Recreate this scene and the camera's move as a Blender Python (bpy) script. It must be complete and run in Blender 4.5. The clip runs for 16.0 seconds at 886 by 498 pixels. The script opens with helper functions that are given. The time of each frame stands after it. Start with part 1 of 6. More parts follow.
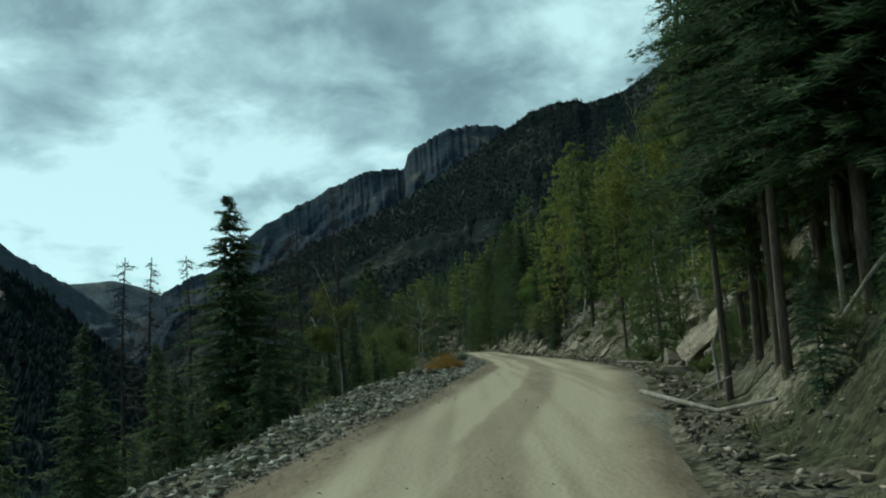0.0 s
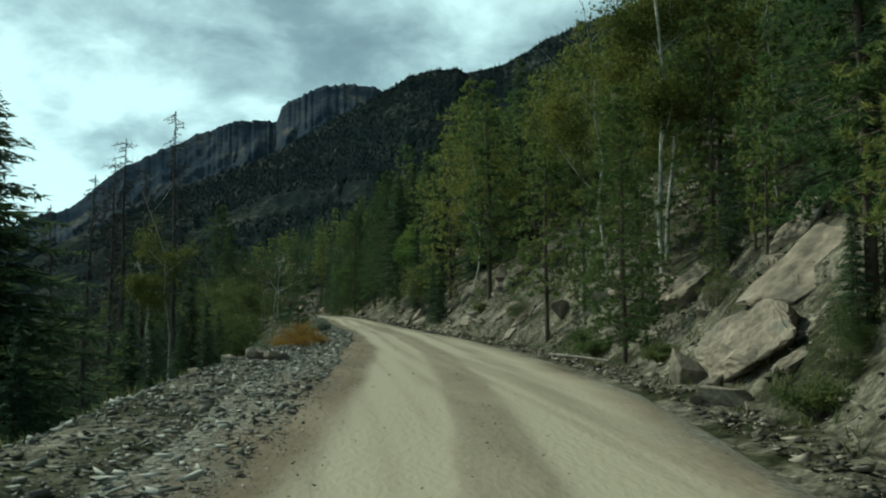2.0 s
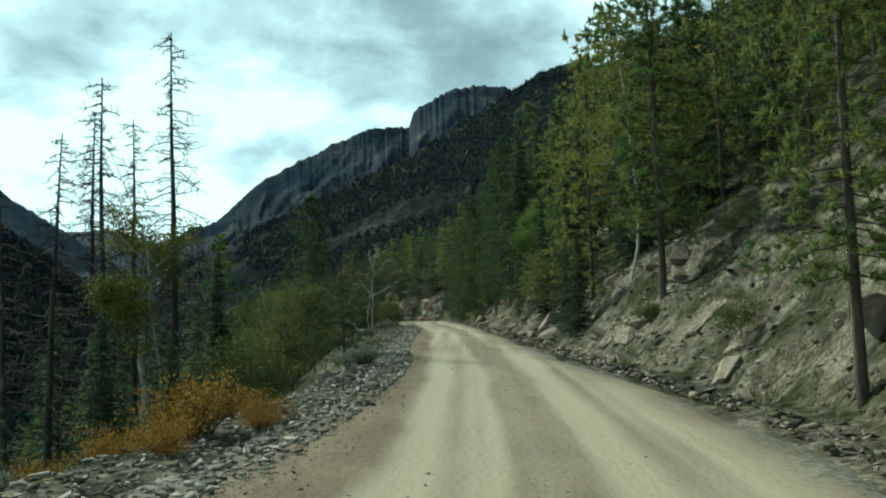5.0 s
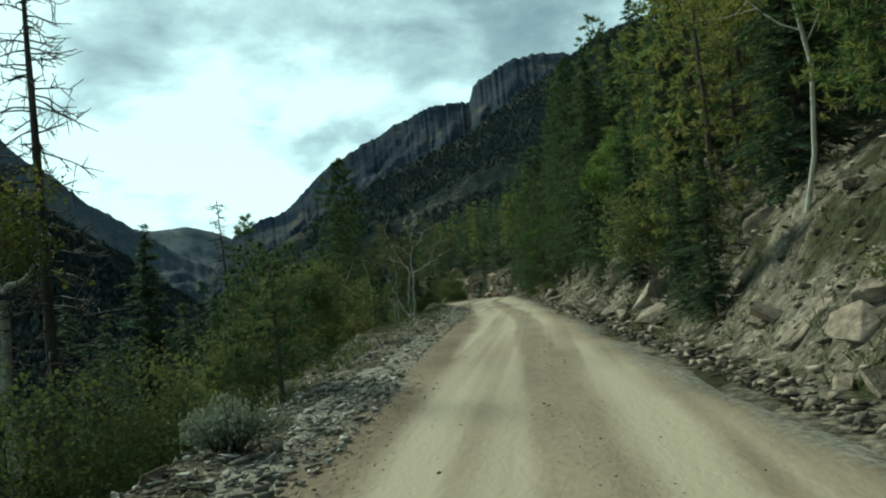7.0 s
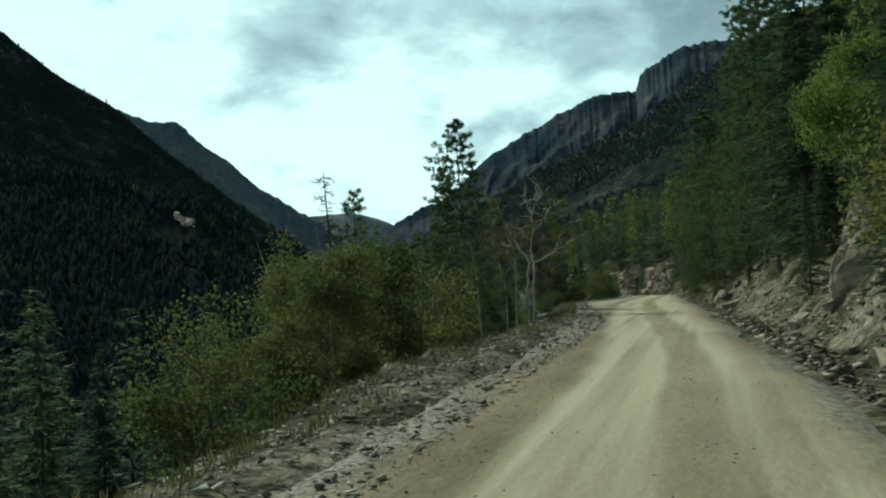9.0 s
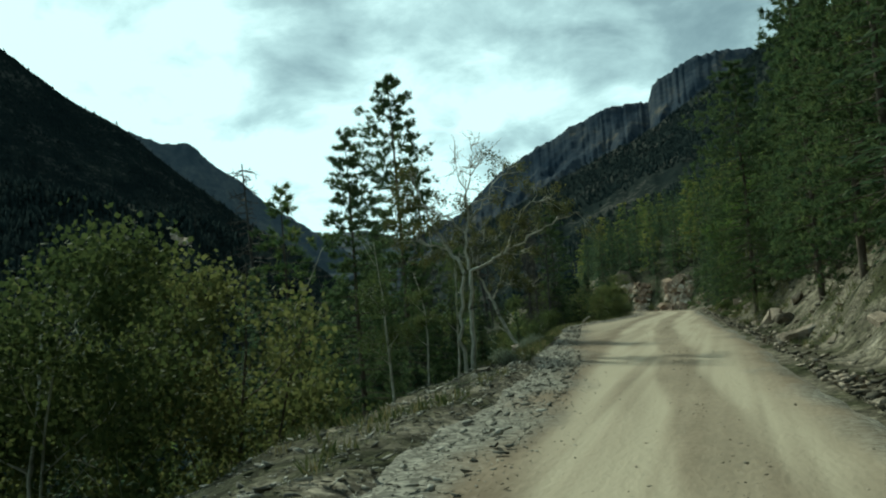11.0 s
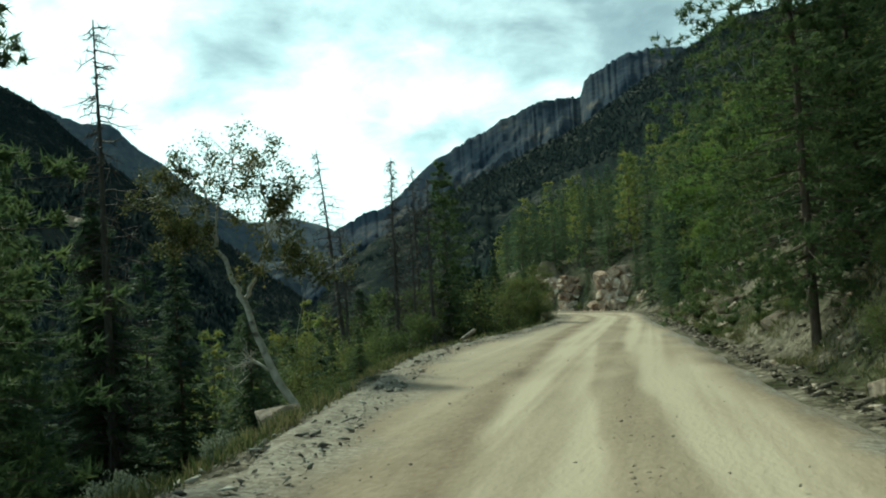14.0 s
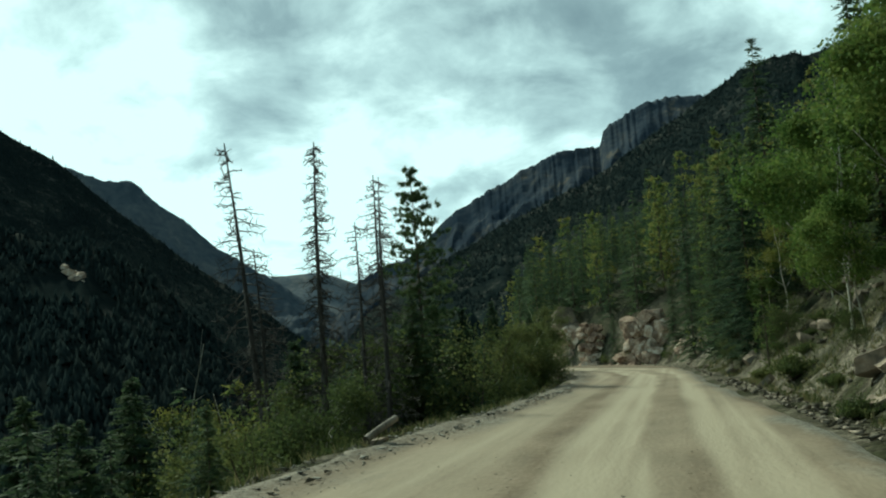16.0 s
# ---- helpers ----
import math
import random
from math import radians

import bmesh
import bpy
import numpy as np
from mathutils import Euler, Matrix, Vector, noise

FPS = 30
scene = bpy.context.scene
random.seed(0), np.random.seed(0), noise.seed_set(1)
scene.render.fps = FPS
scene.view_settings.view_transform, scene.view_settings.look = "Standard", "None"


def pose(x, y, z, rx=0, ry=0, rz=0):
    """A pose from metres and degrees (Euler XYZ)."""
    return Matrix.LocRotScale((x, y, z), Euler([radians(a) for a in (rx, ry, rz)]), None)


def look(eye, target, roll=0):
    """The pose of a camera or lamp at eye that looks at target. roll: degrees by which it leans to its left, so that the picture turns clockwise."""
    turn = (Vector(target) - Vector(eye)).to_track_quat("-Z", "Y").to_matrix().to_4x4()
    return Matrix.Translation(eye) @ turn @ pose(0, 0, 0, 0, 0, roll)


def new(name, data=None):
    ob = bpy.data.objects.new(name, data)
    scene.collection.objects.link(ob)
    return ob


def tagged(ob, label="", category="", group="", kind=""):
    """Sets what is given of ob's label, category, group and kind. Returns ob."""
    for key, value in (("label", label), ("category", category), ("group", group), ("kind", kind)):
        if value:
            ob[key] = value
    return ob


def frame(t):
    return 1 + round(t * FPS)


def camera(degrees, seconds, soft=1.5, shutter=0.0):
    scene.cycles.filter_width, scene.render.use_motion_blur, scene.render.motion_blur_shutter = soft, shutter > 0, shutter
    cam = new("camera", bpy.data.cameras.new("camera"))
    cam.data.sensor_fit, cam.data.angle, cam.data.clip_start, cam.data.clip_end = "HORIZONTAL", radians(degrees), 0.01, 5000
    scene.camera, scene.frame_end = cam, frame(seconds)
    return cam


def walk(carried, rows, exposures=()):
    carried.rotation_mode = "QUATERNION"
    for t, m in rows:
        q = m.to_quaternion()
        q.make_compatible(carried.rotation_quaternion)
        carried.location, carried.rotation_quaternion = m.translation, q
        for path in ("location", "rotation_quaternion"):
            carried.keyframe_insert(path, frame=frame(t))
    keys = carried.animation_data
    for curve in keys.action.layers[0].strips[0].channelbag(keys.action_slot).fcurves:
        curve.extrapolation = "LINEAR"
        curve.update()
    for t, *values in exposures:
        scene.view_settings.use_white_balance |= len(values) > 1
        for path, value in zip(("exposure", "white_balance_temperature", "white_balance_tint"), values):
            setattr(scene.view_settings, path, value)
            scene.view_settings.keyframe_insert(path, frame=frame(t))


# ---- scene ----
cam = camera(50.00, 16.0, soft=2.1)
PATH = [
    (0.0, pose(-0.00, 0.00, 1.60, 96.11, 4.18, 1.56)),
    (0.5, pose(-0.27, 2.74, 1.70, 97.61, 2.46, -1.23)),
    (1.0, pose(-0.45, 5.73, 1.77, 98.05, 2.50, -2.19)),
    (1.5, pose(-0.44, 8.65, 1.83, 96.88, 2.03, -2.83)),
    (2.0, pose(-0.23, 11.74, 1.91, 93.60, 0.27, -6.85)),
    (2.5, pose(0.14, 14.72, 2.03, 93.21, -1.14, -9.63)),
    (3.0, pose(0.50, 17.50, 2.05, 93.45, 2.16, -7.03)),
    (3.5, pose(0.83, 20.67, 2.16, 95.56, 0.73, -4.03)),
    (4.0, pose(1.14, 23.97, 2.29, 94.43, -1.60, -6.48)),
    (4.2, pose(1.40, 25.28, 2.22, 95.05, -3.56, -2.87)),
    (6.3, pose(2.42, 40.10, 2.11, 91.65, 7.36, 3.67)),
    (6.5, pose(2.49, 41.51, 2.18, 92.23, 5.32, 4.51)),
    (7.0, pose(2.58, 44.77, 2.21, 92.67, 5.86, 6.02)),
    (7.5, pose(2.57, 47.99, 2.27, 93.26, 4.97, 8.40)),
    (8.0, pose(2.49, 51.20, 2.28, 92.68, 4.28, 12.41)),
    (8.5, pose(2.43, 54.73, 2.30, 92.21, 6.01, 13.65)),
    (8.7, pose(2.41, 56.28, 2.33, 92.63, 3.70, 15.58)),
    (10.8, pose(1.61, 73.57, 2.47, 93.47, 4.18, 15.66)),
    (11.0, pose(1.47, 75.22, 2.53, 93.92, 4.78, 16.58)),
    (11.5, pose(1.16, 79.34, 2.63, 93.64, 5.27, 15.49)),
    (12.0, pose(0.85, 83.55, 2.66, 92.86, 5.58, 14.79)),
    (12.5, pose(0.50, 88.07, 2.68, 91.69, 7.32, 14.45)),
    (13.0, pose(0.10, 92.51, 2.72, 90.61, 5.98, 13.11)),
    (13.5, pose(-0.18, 96.51, 2.72, 91.78, 5.51, 12.13)),
    (14.0, pose(-0.51, 100.49, 2.73, 93.09, 3.78, 12.31)),
    (14.5, pose(-0.86, 104.25, 2.74, 94.32, 4.48, 12.03)),
    (15.0, pose(-1.19, 108.28, 2.72, 94.23, 2.62, 9.86)),
    (15.5, pose(-1.46, 112.36, 2.70, 93.81, 3.02, 9.75)),
    (16.0, pose(-1.67, 116.54, 2.66, 96.35, 4.43, 13.68)),
]
# stops, white balance and tint along the drive
EXPOSURES = [(t, e, k - 80, -15) for t, e, k in ((0.0, -0.35, 5750), (0.6, -0.35, 5800), (1.5, -0.3, 5950), (2.4, 0.05, 5850), (3.0, 0.2, 5800), (4.0, 0.28, 5850), (6.5, 0.12, 6050), (8.0, 0.02, 6100), (12.0, 0.0, 6100), (13.0, 0.22, 6050), (13.6, 0.48, 6250), (14.6, 0.24, 6200), (16.0, 0.02, 6200))]
CLOUD_OFFSET = (0.35, 0.1, 0.0)
SUN_POWER = 4.2
walk(cam, PATH, EXPOSURES)

# ---- world, sun ----
SUN_AZ, SUN_EL = radians(-45.0), radians(38.0)     # azimuth from +y towards +x


def sky_world():
    w = bpy.data.worlds.new("overcast_sky")
    scene.world = w
    w.use_nodes = True
    nt = w.node_tree
    N, L = nt.nodes, nt.links
    N.clear()
    out = N.new("ShaderNodeOutputWorld")
    bg = N.new("ShaderNodeBackground")
    bg.inputs["Strength"].default_value = 1.0
    L.new(bg.outputs[0], out.inputs[0])
    sky = N.new("ShaderNodeTexSky")
    sky.sky_type, sky.sun_disc = "NISHITA", False
    sky.sun_elevation, sky.sun_rotation = SUN_EL, SUN_AZ
    sky.altitude = 2600
    tc = N.new("ShaderNodeTexCoord")
    sep = N.new("ShaderNodeSeparateXYZ")
    L.new(tc.outputs["Generated"], sep.inputs[0])
    # cloud deck: the direction carried onto a level plane
    up = N.new("ShaderNodeMath"); up.operation = "MAXIMUM"; up.inputs[1].default_value = 0.0
    L.new(sep.outputs["Z"], up.inputs[0])
    add = N.new("ShaderNodeMath"); add.operation = "ADD"; add.inputs[1].default_value = 0.42
    L.new(up.outputs[0], add.inputs[0])
    div = N.new("ShaderNodeVectorMath"); div.operation = "DIVIDE"
    comb = N.new("ShaderNodeCombineXYZ")
    for i in range(3):
        L.new(add.outputs[0], comb.inputs[i])
    L.new(tc.outputs["Generated"], div.inputs[0]); L.new(comb.outputs[0], div.inputs[1])

    def cloud(scale, detail, rough, dist, offset):
        mp = N.new("ShaderNodeMapping")
        mp.inputs["Location"].default_value = offset
        mp.inputs["Scale"].default_value = (1.0, 1.0, 0.0)
        L.new(div.outputs[0], mp.inputs[0])
        n = N.new("ShaderNodeTexNoise")
        n.inputs["Scale"].default_value, n.inputs["Detail"].default_value = scale, detail
        n.inputs["Roughness"].default_value, n.inputs["Distortion"].default_value = rough, dist
        L.new(mp.outputs[0], n.inputs["Vector"])
        return n.outputs["Fac"]

    big = cloud(2.4, 8, 0.50, 0.15, CLOUD_OFFSET)
    fine = cloud(5.5, 8, 0.58, 0.35, (1.3, 0.2, 0))
    mixn = N.new("ShaderNodeMath"); mixn.operation = "MULTIPLY_ADD"
    mixn.inputs[1].default_value = 0.55
    L.new(fine, mixn.inputs[0]); L.new(big, mixn.inputs[2])
    # thinner, brighter cloud low down and towards the left end of the valley
    lowm = N.new("ShaderNodeMath"); lowm.operation = "MULTIPLY_ADD"
    lowm.inputs[1].default_value, lowm.inputs[2].default_value = -0.75, 0.065
    L.new(sep.outputs["Z"], lowm.inputs[0])
    dot = N.new("ShaderNodeVectorMath"); dot.operation = "DOT_PRODUCT"
    dot.inputs[1].default_value = (-0.22, 0.0, 0.0)
    L.new(tc.outputs["Generated"], dot.inputs[0])
    s1 = N.new("ShaderNodeMath"); s1.operation = "ADD"
    L.new(mixn.outputs[0], s1.inputs[0]); L.new(lowm.outputs[0], s1.inputs[1])
    s2 = N.new("ShaderNodeMath"); s2.operation = "ADD"
    L.new(s1.outputs[0], s2.inputs[0]); L.new(dot.outputs["Value"], s2.inputs[1])
    ramp = N.new("ShaderNodeValToRGB")
    els = ramp.color_ramp.elements
    stops = [(0.44, (0.185, 0.235, 0.25)), (0.56, (0.295, 0.365, 0.38)), (0.67, (0.53, 0.64, 0.65)), (0.77, (0.86, 1.0, 1.0))]
    els[0].position, els[0].color = stops[0][0], (*stops[0][1], 1)
    els[1].position, els[1].color = stops[-1][0], (*stops[-1][1], 1)
    for p, c in stops[1:-1]:
        e = els.new(p); e.color = (*c, 1)
    L.new(s2.outputs[0], ramp.inputs[0])
    # blue of the clear sky adds a little through the thin cloud
    sk = N.new("ShaderNodeMix"); sk.data_type = "RGBA"; sk.blend_type = "ADD"
    sk.inputs["Factor"].default_value = 0.02
    L.new(ramp.outputs[0], sk.inputs["A"]); L.new(sky.outputs[0], sk.inputs["B"])
    # below the horizon: dark ground
    cut = N.new("ShaderNodeMapRange")
    cut.inputs["From Min"].default_value, cut.inputs["From Max"].default_value = -0.06, 0.0
    L.new(sep.outputs["Z"], cut.inputs["Value"])
    fin = N.new("ShaderNodeMix"); fin.data_type = "RGBA"
    fin.inputs["A"].default_value = (0.05, 0.055, 0.05, 1)
    L.new(cut.outputs[0], fin.inputs["Factor"]); L.new(sk.outputs["Result"], fin.inputs["B"])
    L.new(fin.outputs["Result"], bg.inputs["Color"])


sky_world()
sun = new("sun", bpy.data.lights.new("sun", "SUN"))
sun.data.energy, sun.data.angle, sun.data.color = SUN_POWER, radians(4.0), (1.0, 0.93, 0.80)
sun_way = Vector((math.sin(SUN_AZ) * math.cos(SUN_EL), math.cos(SUN_AZ) * math.cos(SUN_EL), math.sin(SUN_EL)))
sun.matrix_world = look(sun_way * 400, (0, 0, 0))

# ---- materials ----
def material(name, stops, scale=4.0, rough=0.9, bump=0.3, bump_scale=30.0, fine=0.35, spread=0.0, islands=False, translucent=0.0, stretch=(1, 1, 1), metal=0.0, blotch=None, gloss=0.2, tree=0.0):
    """Noise-driven colour ramp with a second, finer noise, relief, and per-object or per-island variation."""
    m = bpy.data.materials.new(name)
    m.use_nodes = True
    nt = m.node_tree
    N, L = nt.nodes, nt.links
    bsdf = N["Principled BSDF"]
    bsdf.inputs["Roughness"].default_value, bsdf.inputs["Metallic"].default_value = rough, metal
    bsdf.inputs["Specular IOR Level"].default_value = gloss
    tc = N.new("ShaderNodeTexCoord")
    mp = N.new("ShaderNodeMapping"); mp.inputs["Scale"].default_value = stretch
    L.new(tc.outputs["Object"], mp.inputs[0])
    a = N.new("ShaderNodeTexNoise"); a.inputs["Scale"].default_value = scale; a.inputs["Detail"].default_value = 6; a.inputs["Roughness"].default_value = 0.6
    b = N.new("ShaderNodeTexNoise"); b.inputs["Scale"].default_value = bump_scale; b.inputs["Detail"].default_value = 4
    L.new(mp.outputs[0], a.inputs["Vector"]); L.new(mp.outputs[0], b.inputs["Vector"])
    mix = N.new("ShaderNodeMath"); mix.operation = "MULTIPLY_ADD"
    sub = N.new("ShaderNodeMath"); sub.operation = "SUBTRACT"; sub.inputs[1].default_value = 0.5
    L.new(b.outputs["Fac"], sub.inputs[0])
    L.new(sub.outputs[0], mix.inputs[0]); mix.inputs[1].default_value = fine; L.new(a.outputs["Fac"], mix.inputs[2])
    fac = mix.outputs[0]
    if spread:
        src = N.new("ShaderNodeNewGeometry").outputs["Random Per Island"] if islands else N.new("ShaderNodeObjectInfo").outputs["Random"]
        c = N.new("ShaderNodeMath"); c.operation = "SUBTRACT"; c.inputs[1].default_value = 0.5
        L.new(src, c.inputs[0])
        d = N.new("ShaderNodeMath"); d.operation = "MULTIPLY_ADD"; d.inputs[1].default_value = spread
        L.new(c.outputs[0], d.inputs[0]); L.new(fac, d.inputs[2])
        fac = d.outputs[0]
    if tree:
        # each tree a tone of its own, and patches of a few metres in the joined woods
        geo = N.new("ShaderNodeNewGeometry")
        w = N.new("ShaderNodeTexNoise"); w.inputs["Scale"].default_value = 0.23; w.inputs["Detail"].default_value = 1
        L.new(geo.outputs["Position"], w.inputs["Vector"])
        tone = N.new("ShaderNodeMath"); tone.operation = "ADD"
        L.new(w.outputs["Fac"], tone.inputs[0]); L.new(N.new("ShaderNodeObjectInfo").outputs["Random"], tone.inputs[1])
        c = N.new("ShaderNodeMath"); c.operation = "SUBTRACT"; c.inputs[1].default_value = 1.0
        L.new(tone.outputs[0], c.inputs[0])
        d = N.new("ShaderNodeMath"); d.operation = "MULTIPLY_ADD"; d.inputs[1].default_value = tree
        L.new(c.outputs[0], d.inputs[0]); L.new(fac, d.inputs[2])
        fac = d.outputs[0]
    ramp = N.new("ShaderNodeValToRGB")
    els = ramp.color_ramp.elements
    n = len(stops)
    els[0].position, els[0].color = 0.28, (*stops[0], 1)
    els[1].position, els[1].color = 0.72, (*stops[-1], 1)
    for i, col in enumerate(stops[1:-1], 1):
        e = els.new(0.28 + 0.44 * i / (n - 1)); e.color = (*col, 1)
    L.new(fac, ramp.inputs[0])
    colour = ramp.outputs[0]
    if blotch:
        s = N.new("ShaderNodeTexNoise"); s.inputs["Scale"].default_value = blotch[1]; s.inputs["Detail"].default_value = 5
        L.new(mp.outputs[0], s.inputs["Vector"])
        r = N.new("ShaderNodeMapRange"); r.inputs["From Min"].default_value, r.inputs["From Max"].default_value = blotch[2], blotch[2] + 0.12
        L.new(s.outputs["Fac"], r.inputs["Value"])
        mx = N.new("ShaderNodeMix"); mx.data_type = "RGBA"; mx.inputs["B"].default_value = (*blotch[0], 1)
        L.new(r.outputs[0], mx.inputs["Factor"]); L.new(colour, mx.inputs["A"])
        colour = mx.outputs["Result"]
    L.new(colour, bsdf.inputs["Base Color"])
    if bump:
        bp = N.new("ShaderNodeBump"); bp.inputs["Strength"].default_value = bump; bp.inputs["Distance"].default_value = 0.05
        L.new(mix.outputs[0], bp.inputs["Height"]); L.new(bp.outputs[0], bsdf.inputs["Normal"])
    if translucent:
        tr = N.new("ShaderNodeBsdfTranslucent")
        L.new(colour, tr.inputs["Color"])
        ms = N.new("ShaderNodeMixShader"); ms.inputs[0].default_value = translucent
        L.new(bsdf.outputs[0], ms.inputs[1]); L.new(tr.outputs[0], ms.inputs[2])
        L.new(ms.outputs[0], N["Material Output"].inputs["Surface"])
    return m


M_GROUND = material("stony_soil", [(0.06, 0.055, 0.038), (0.112, 0.100, 0.073), (0.158, 0.142, 0.108), (0.21, 0.19, 0.15)], 0.9, 0.95, 0.6, 14, 0.7, blotch=((0.040, 0.042, 0.022), 0.55, 0.47), gloss=0.03)
M_ROCK = material("granite", [(0.100, 0.083, 0.062), (0.175, 0.143, 0.106), (0.265, 0.21, 0.155), (0.385, 0.315, 0.245)], 1.6, 0.85, 0.6, 9, 0.6, spread=0.3, blotch=((0.12, 0.118, 0.098), 1.1, 0.54))
M_CLIFF = material("red_granite", [(0.17, 0.115, 0.085), (0.34, 0.240, 0.170), (0.46, 0.355, 0.265), (0.62, 0.55, 0.45)], 1.2, 0.85, 0.6, 5, 0.5, spread=0.4, gloss=0.1, blotch=((0.13, 0.10, 0.075), 0.9, 0.56))
M_SCREE = material("scree", [(0.070, 0.064, 0.050), (0.120, 0.108, 0.084), (0.185, 0.160, 0.122), (0.30, 0.255, 0.20)], 2.0, 0.9, 0.3, 20, 0.3, spread=0.75, islands=True, gloss=0.08)
M_RUBBLE = material("broken_stone", [(0.105, 0.102, 0.086), (0.165, 0.160, 0.136), (0.245, 0.235, 0.20), (0.37, 0.355, 0.31)], 2.0, 0.9, 0.3, 20, 0.3, spread=0.6, islands=True, gloss=0.08)
M_BARK = material("conifer_bark", [(0.045, 0.036, 0.028), (0.085, 0.068, 0.052), (0.14, 0.115, 0.09)], 3, 0.95, 0.6, 22, 0.6, stretch=(1, 1, 0.25))
# Darker than M_LOG: the snags' backlit silhouette against the sky is in the colour.
M_DEADWOOD = material("weathered_deadwood", [(0.030, 0.027, 0.025), (0.058, 0.053, 0.047), (0.11, 0.10, 0.088)], 4, 0.9, 0.4, 25, 0.5, stretch=(1, 1, 0.2))
M_LOG = material("bleached_wood", [(0.12, 0.105, 0.085), (0.22, 0.195, 0.16), (0.36, 0.32, 0.27)], 4, 0.9, 0.4, 25, 0.5, stretch=(1, 1, 0.2))
M_ASPENBARK = material("aspen_bark", [(0.22, 0.21, 0.165), (0.36, 0.345, 0.285), (0.50, 0.48, 0.42)], 3, 0.8, 0.3, 10, 0.4, blotch=((0.06, 0.055, 0.045), 4.5, 0.60))
M_NEEDLE = material("pine_needles", [(0.058, 0.098, 0.038), (0.108, 0.158, 0.052), (0.182, 0.212, 0.066), (0.262, 0.252, 0.076)], 0.9, 0.65, 0.0, 6, 0.3, spread=0.26, islands=True, translucent=0.42, gloss=0.06, tree=0.30)
M_DARKPINE = material("dark_pine_needles", [(0.046, 0.078, 0.040), (0.078, 0.118, 0.050), (0.128, 0.160, 0.062)], 0.9, 0.7, 0.0, 6, 0.3, spread=0.28, islands=True, translucent=0.42, gloss=0.06)
M_SPRUCE = material("spruce_needles", [(0.038, 0.066, 0.040), (0.062, 0.096, 0.050), (0.100, 0.136, 0.060)], 0.9, 0.75, 0.0, 6, 0.3, spread=0.26, islands=True, translucent=0.38, gloss=0.06, tree=0.30)
M_ASPENLEAF = material("aspen_leaves", [(0.060, 0.082, 0.020), (0.115, 0.132, 0.034), (0.215, 0.205, 0.050)], 0.5, 0.6, 0.0, 5, 0.3, spread=0.40, islands=True, translucent=0.4, gloss=0.06, tree=0.15)
# Aspen leaf colour darkened as backlit shade for crowns against the sky.
M_BACKLITLEAF = material("dull_aspen_leaves", [(0.050, 0.062, 0.024), (0.088, 0.096, 0.036), (0.150, 0.138, 0.050)], 0.5, 0.6, 0.0, 5, 0.3, spread=0.40, islands=True, translucent=0.40, gloss=0.06)
M_LEAF = material("green_aspen_leaves", [(0.055, 0.100, 0.026), (0.105, 0.165, 0.040), (0.175, 0.22, 0.06)], 0.8, 0.65, 0.0, 6, 0.3, spread=0.34, islands=True, translucent=0.38, gloss=0.06, tree=0.15)
M_SHRUB = material("shrub_leaves", [(0.050, 0.071, 0.027), (0.088, 0.111, 0.039), (0.152, 0.160, 0.058)], 0.8, 0.7, 0.0, 6, 0.3, spread=0.24, islands=True, translucent=0.42, gloss=0.06, tree=0.25)
M_GOLD = material("autumn_leaves", [(0.16, 0.09, 0.02), (0.27, 0.15, 0.03), (0.36, 0.24, 0.07)], 0.8, 0.7, 0.0, 6, 0.3, spread=0.55, islands=True, translucent=0.35, gloss=0.06)
M_SAGE = material("sagebrush_leaves", [(0.15, 0.17, 0.12), (0.22, 0.25, 0.18), (0.30, 0.32, 0.24)], 0.8, 0.8, 0.0, 6, 0.3, spread=0.4, islands=True, translucent=0.2, gloss=0.06)
M_GRASS = material("dry_grass", [(0.060, 0.082, 0.030), (0.120, 0.130, 0.055), (0.22, 0.195, 0.10)], 0.8, 0.8, 0.0, 6, 0.3, spread=0.6, islands=True, translucent=0.25, gloss=0.06)
# Darker and bluer than near needles: cloud shade and haze are in the colour.
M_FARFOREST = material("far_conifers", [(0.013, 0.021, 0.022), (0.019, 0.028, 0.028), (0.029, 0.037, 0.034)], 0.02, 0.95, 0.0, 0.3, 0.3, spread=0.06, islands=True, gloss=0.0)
# Cloud shade and haze are in these tones; the blue blotches are gully shadows.
M_MOUNTAIN = material("bare_mountain", [(0.024, 0.035, 0.050), (0.034, 0.046, 0.061), (0.045, 0.056, 0.070), (0.058, 0.066, 0.075), (0.110, 0.102, 0.088)], 0.009, 0.95, 0.8, 0.06, 0.8, stretch=(1, 1, 0.8), gloss=0.0, blotch=((0.018, 0.028, 0.042), 0.006, 0.50))
# Pale blue tones put distance haze into the far hills' colour.
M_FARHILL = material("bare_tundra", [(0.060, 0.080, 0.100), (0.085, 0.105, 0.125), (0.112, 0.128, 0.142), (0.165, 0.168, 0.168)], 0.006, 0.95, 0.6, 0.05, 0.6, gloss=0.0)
# Cloud shade on the slopes is in the dark tones; the palest is rock.
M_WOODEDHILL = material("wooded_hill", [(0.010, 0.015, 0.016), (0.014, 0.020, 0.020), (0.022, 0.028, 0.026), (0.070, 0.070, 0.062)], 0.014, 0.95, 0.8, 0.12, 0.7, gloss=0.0)


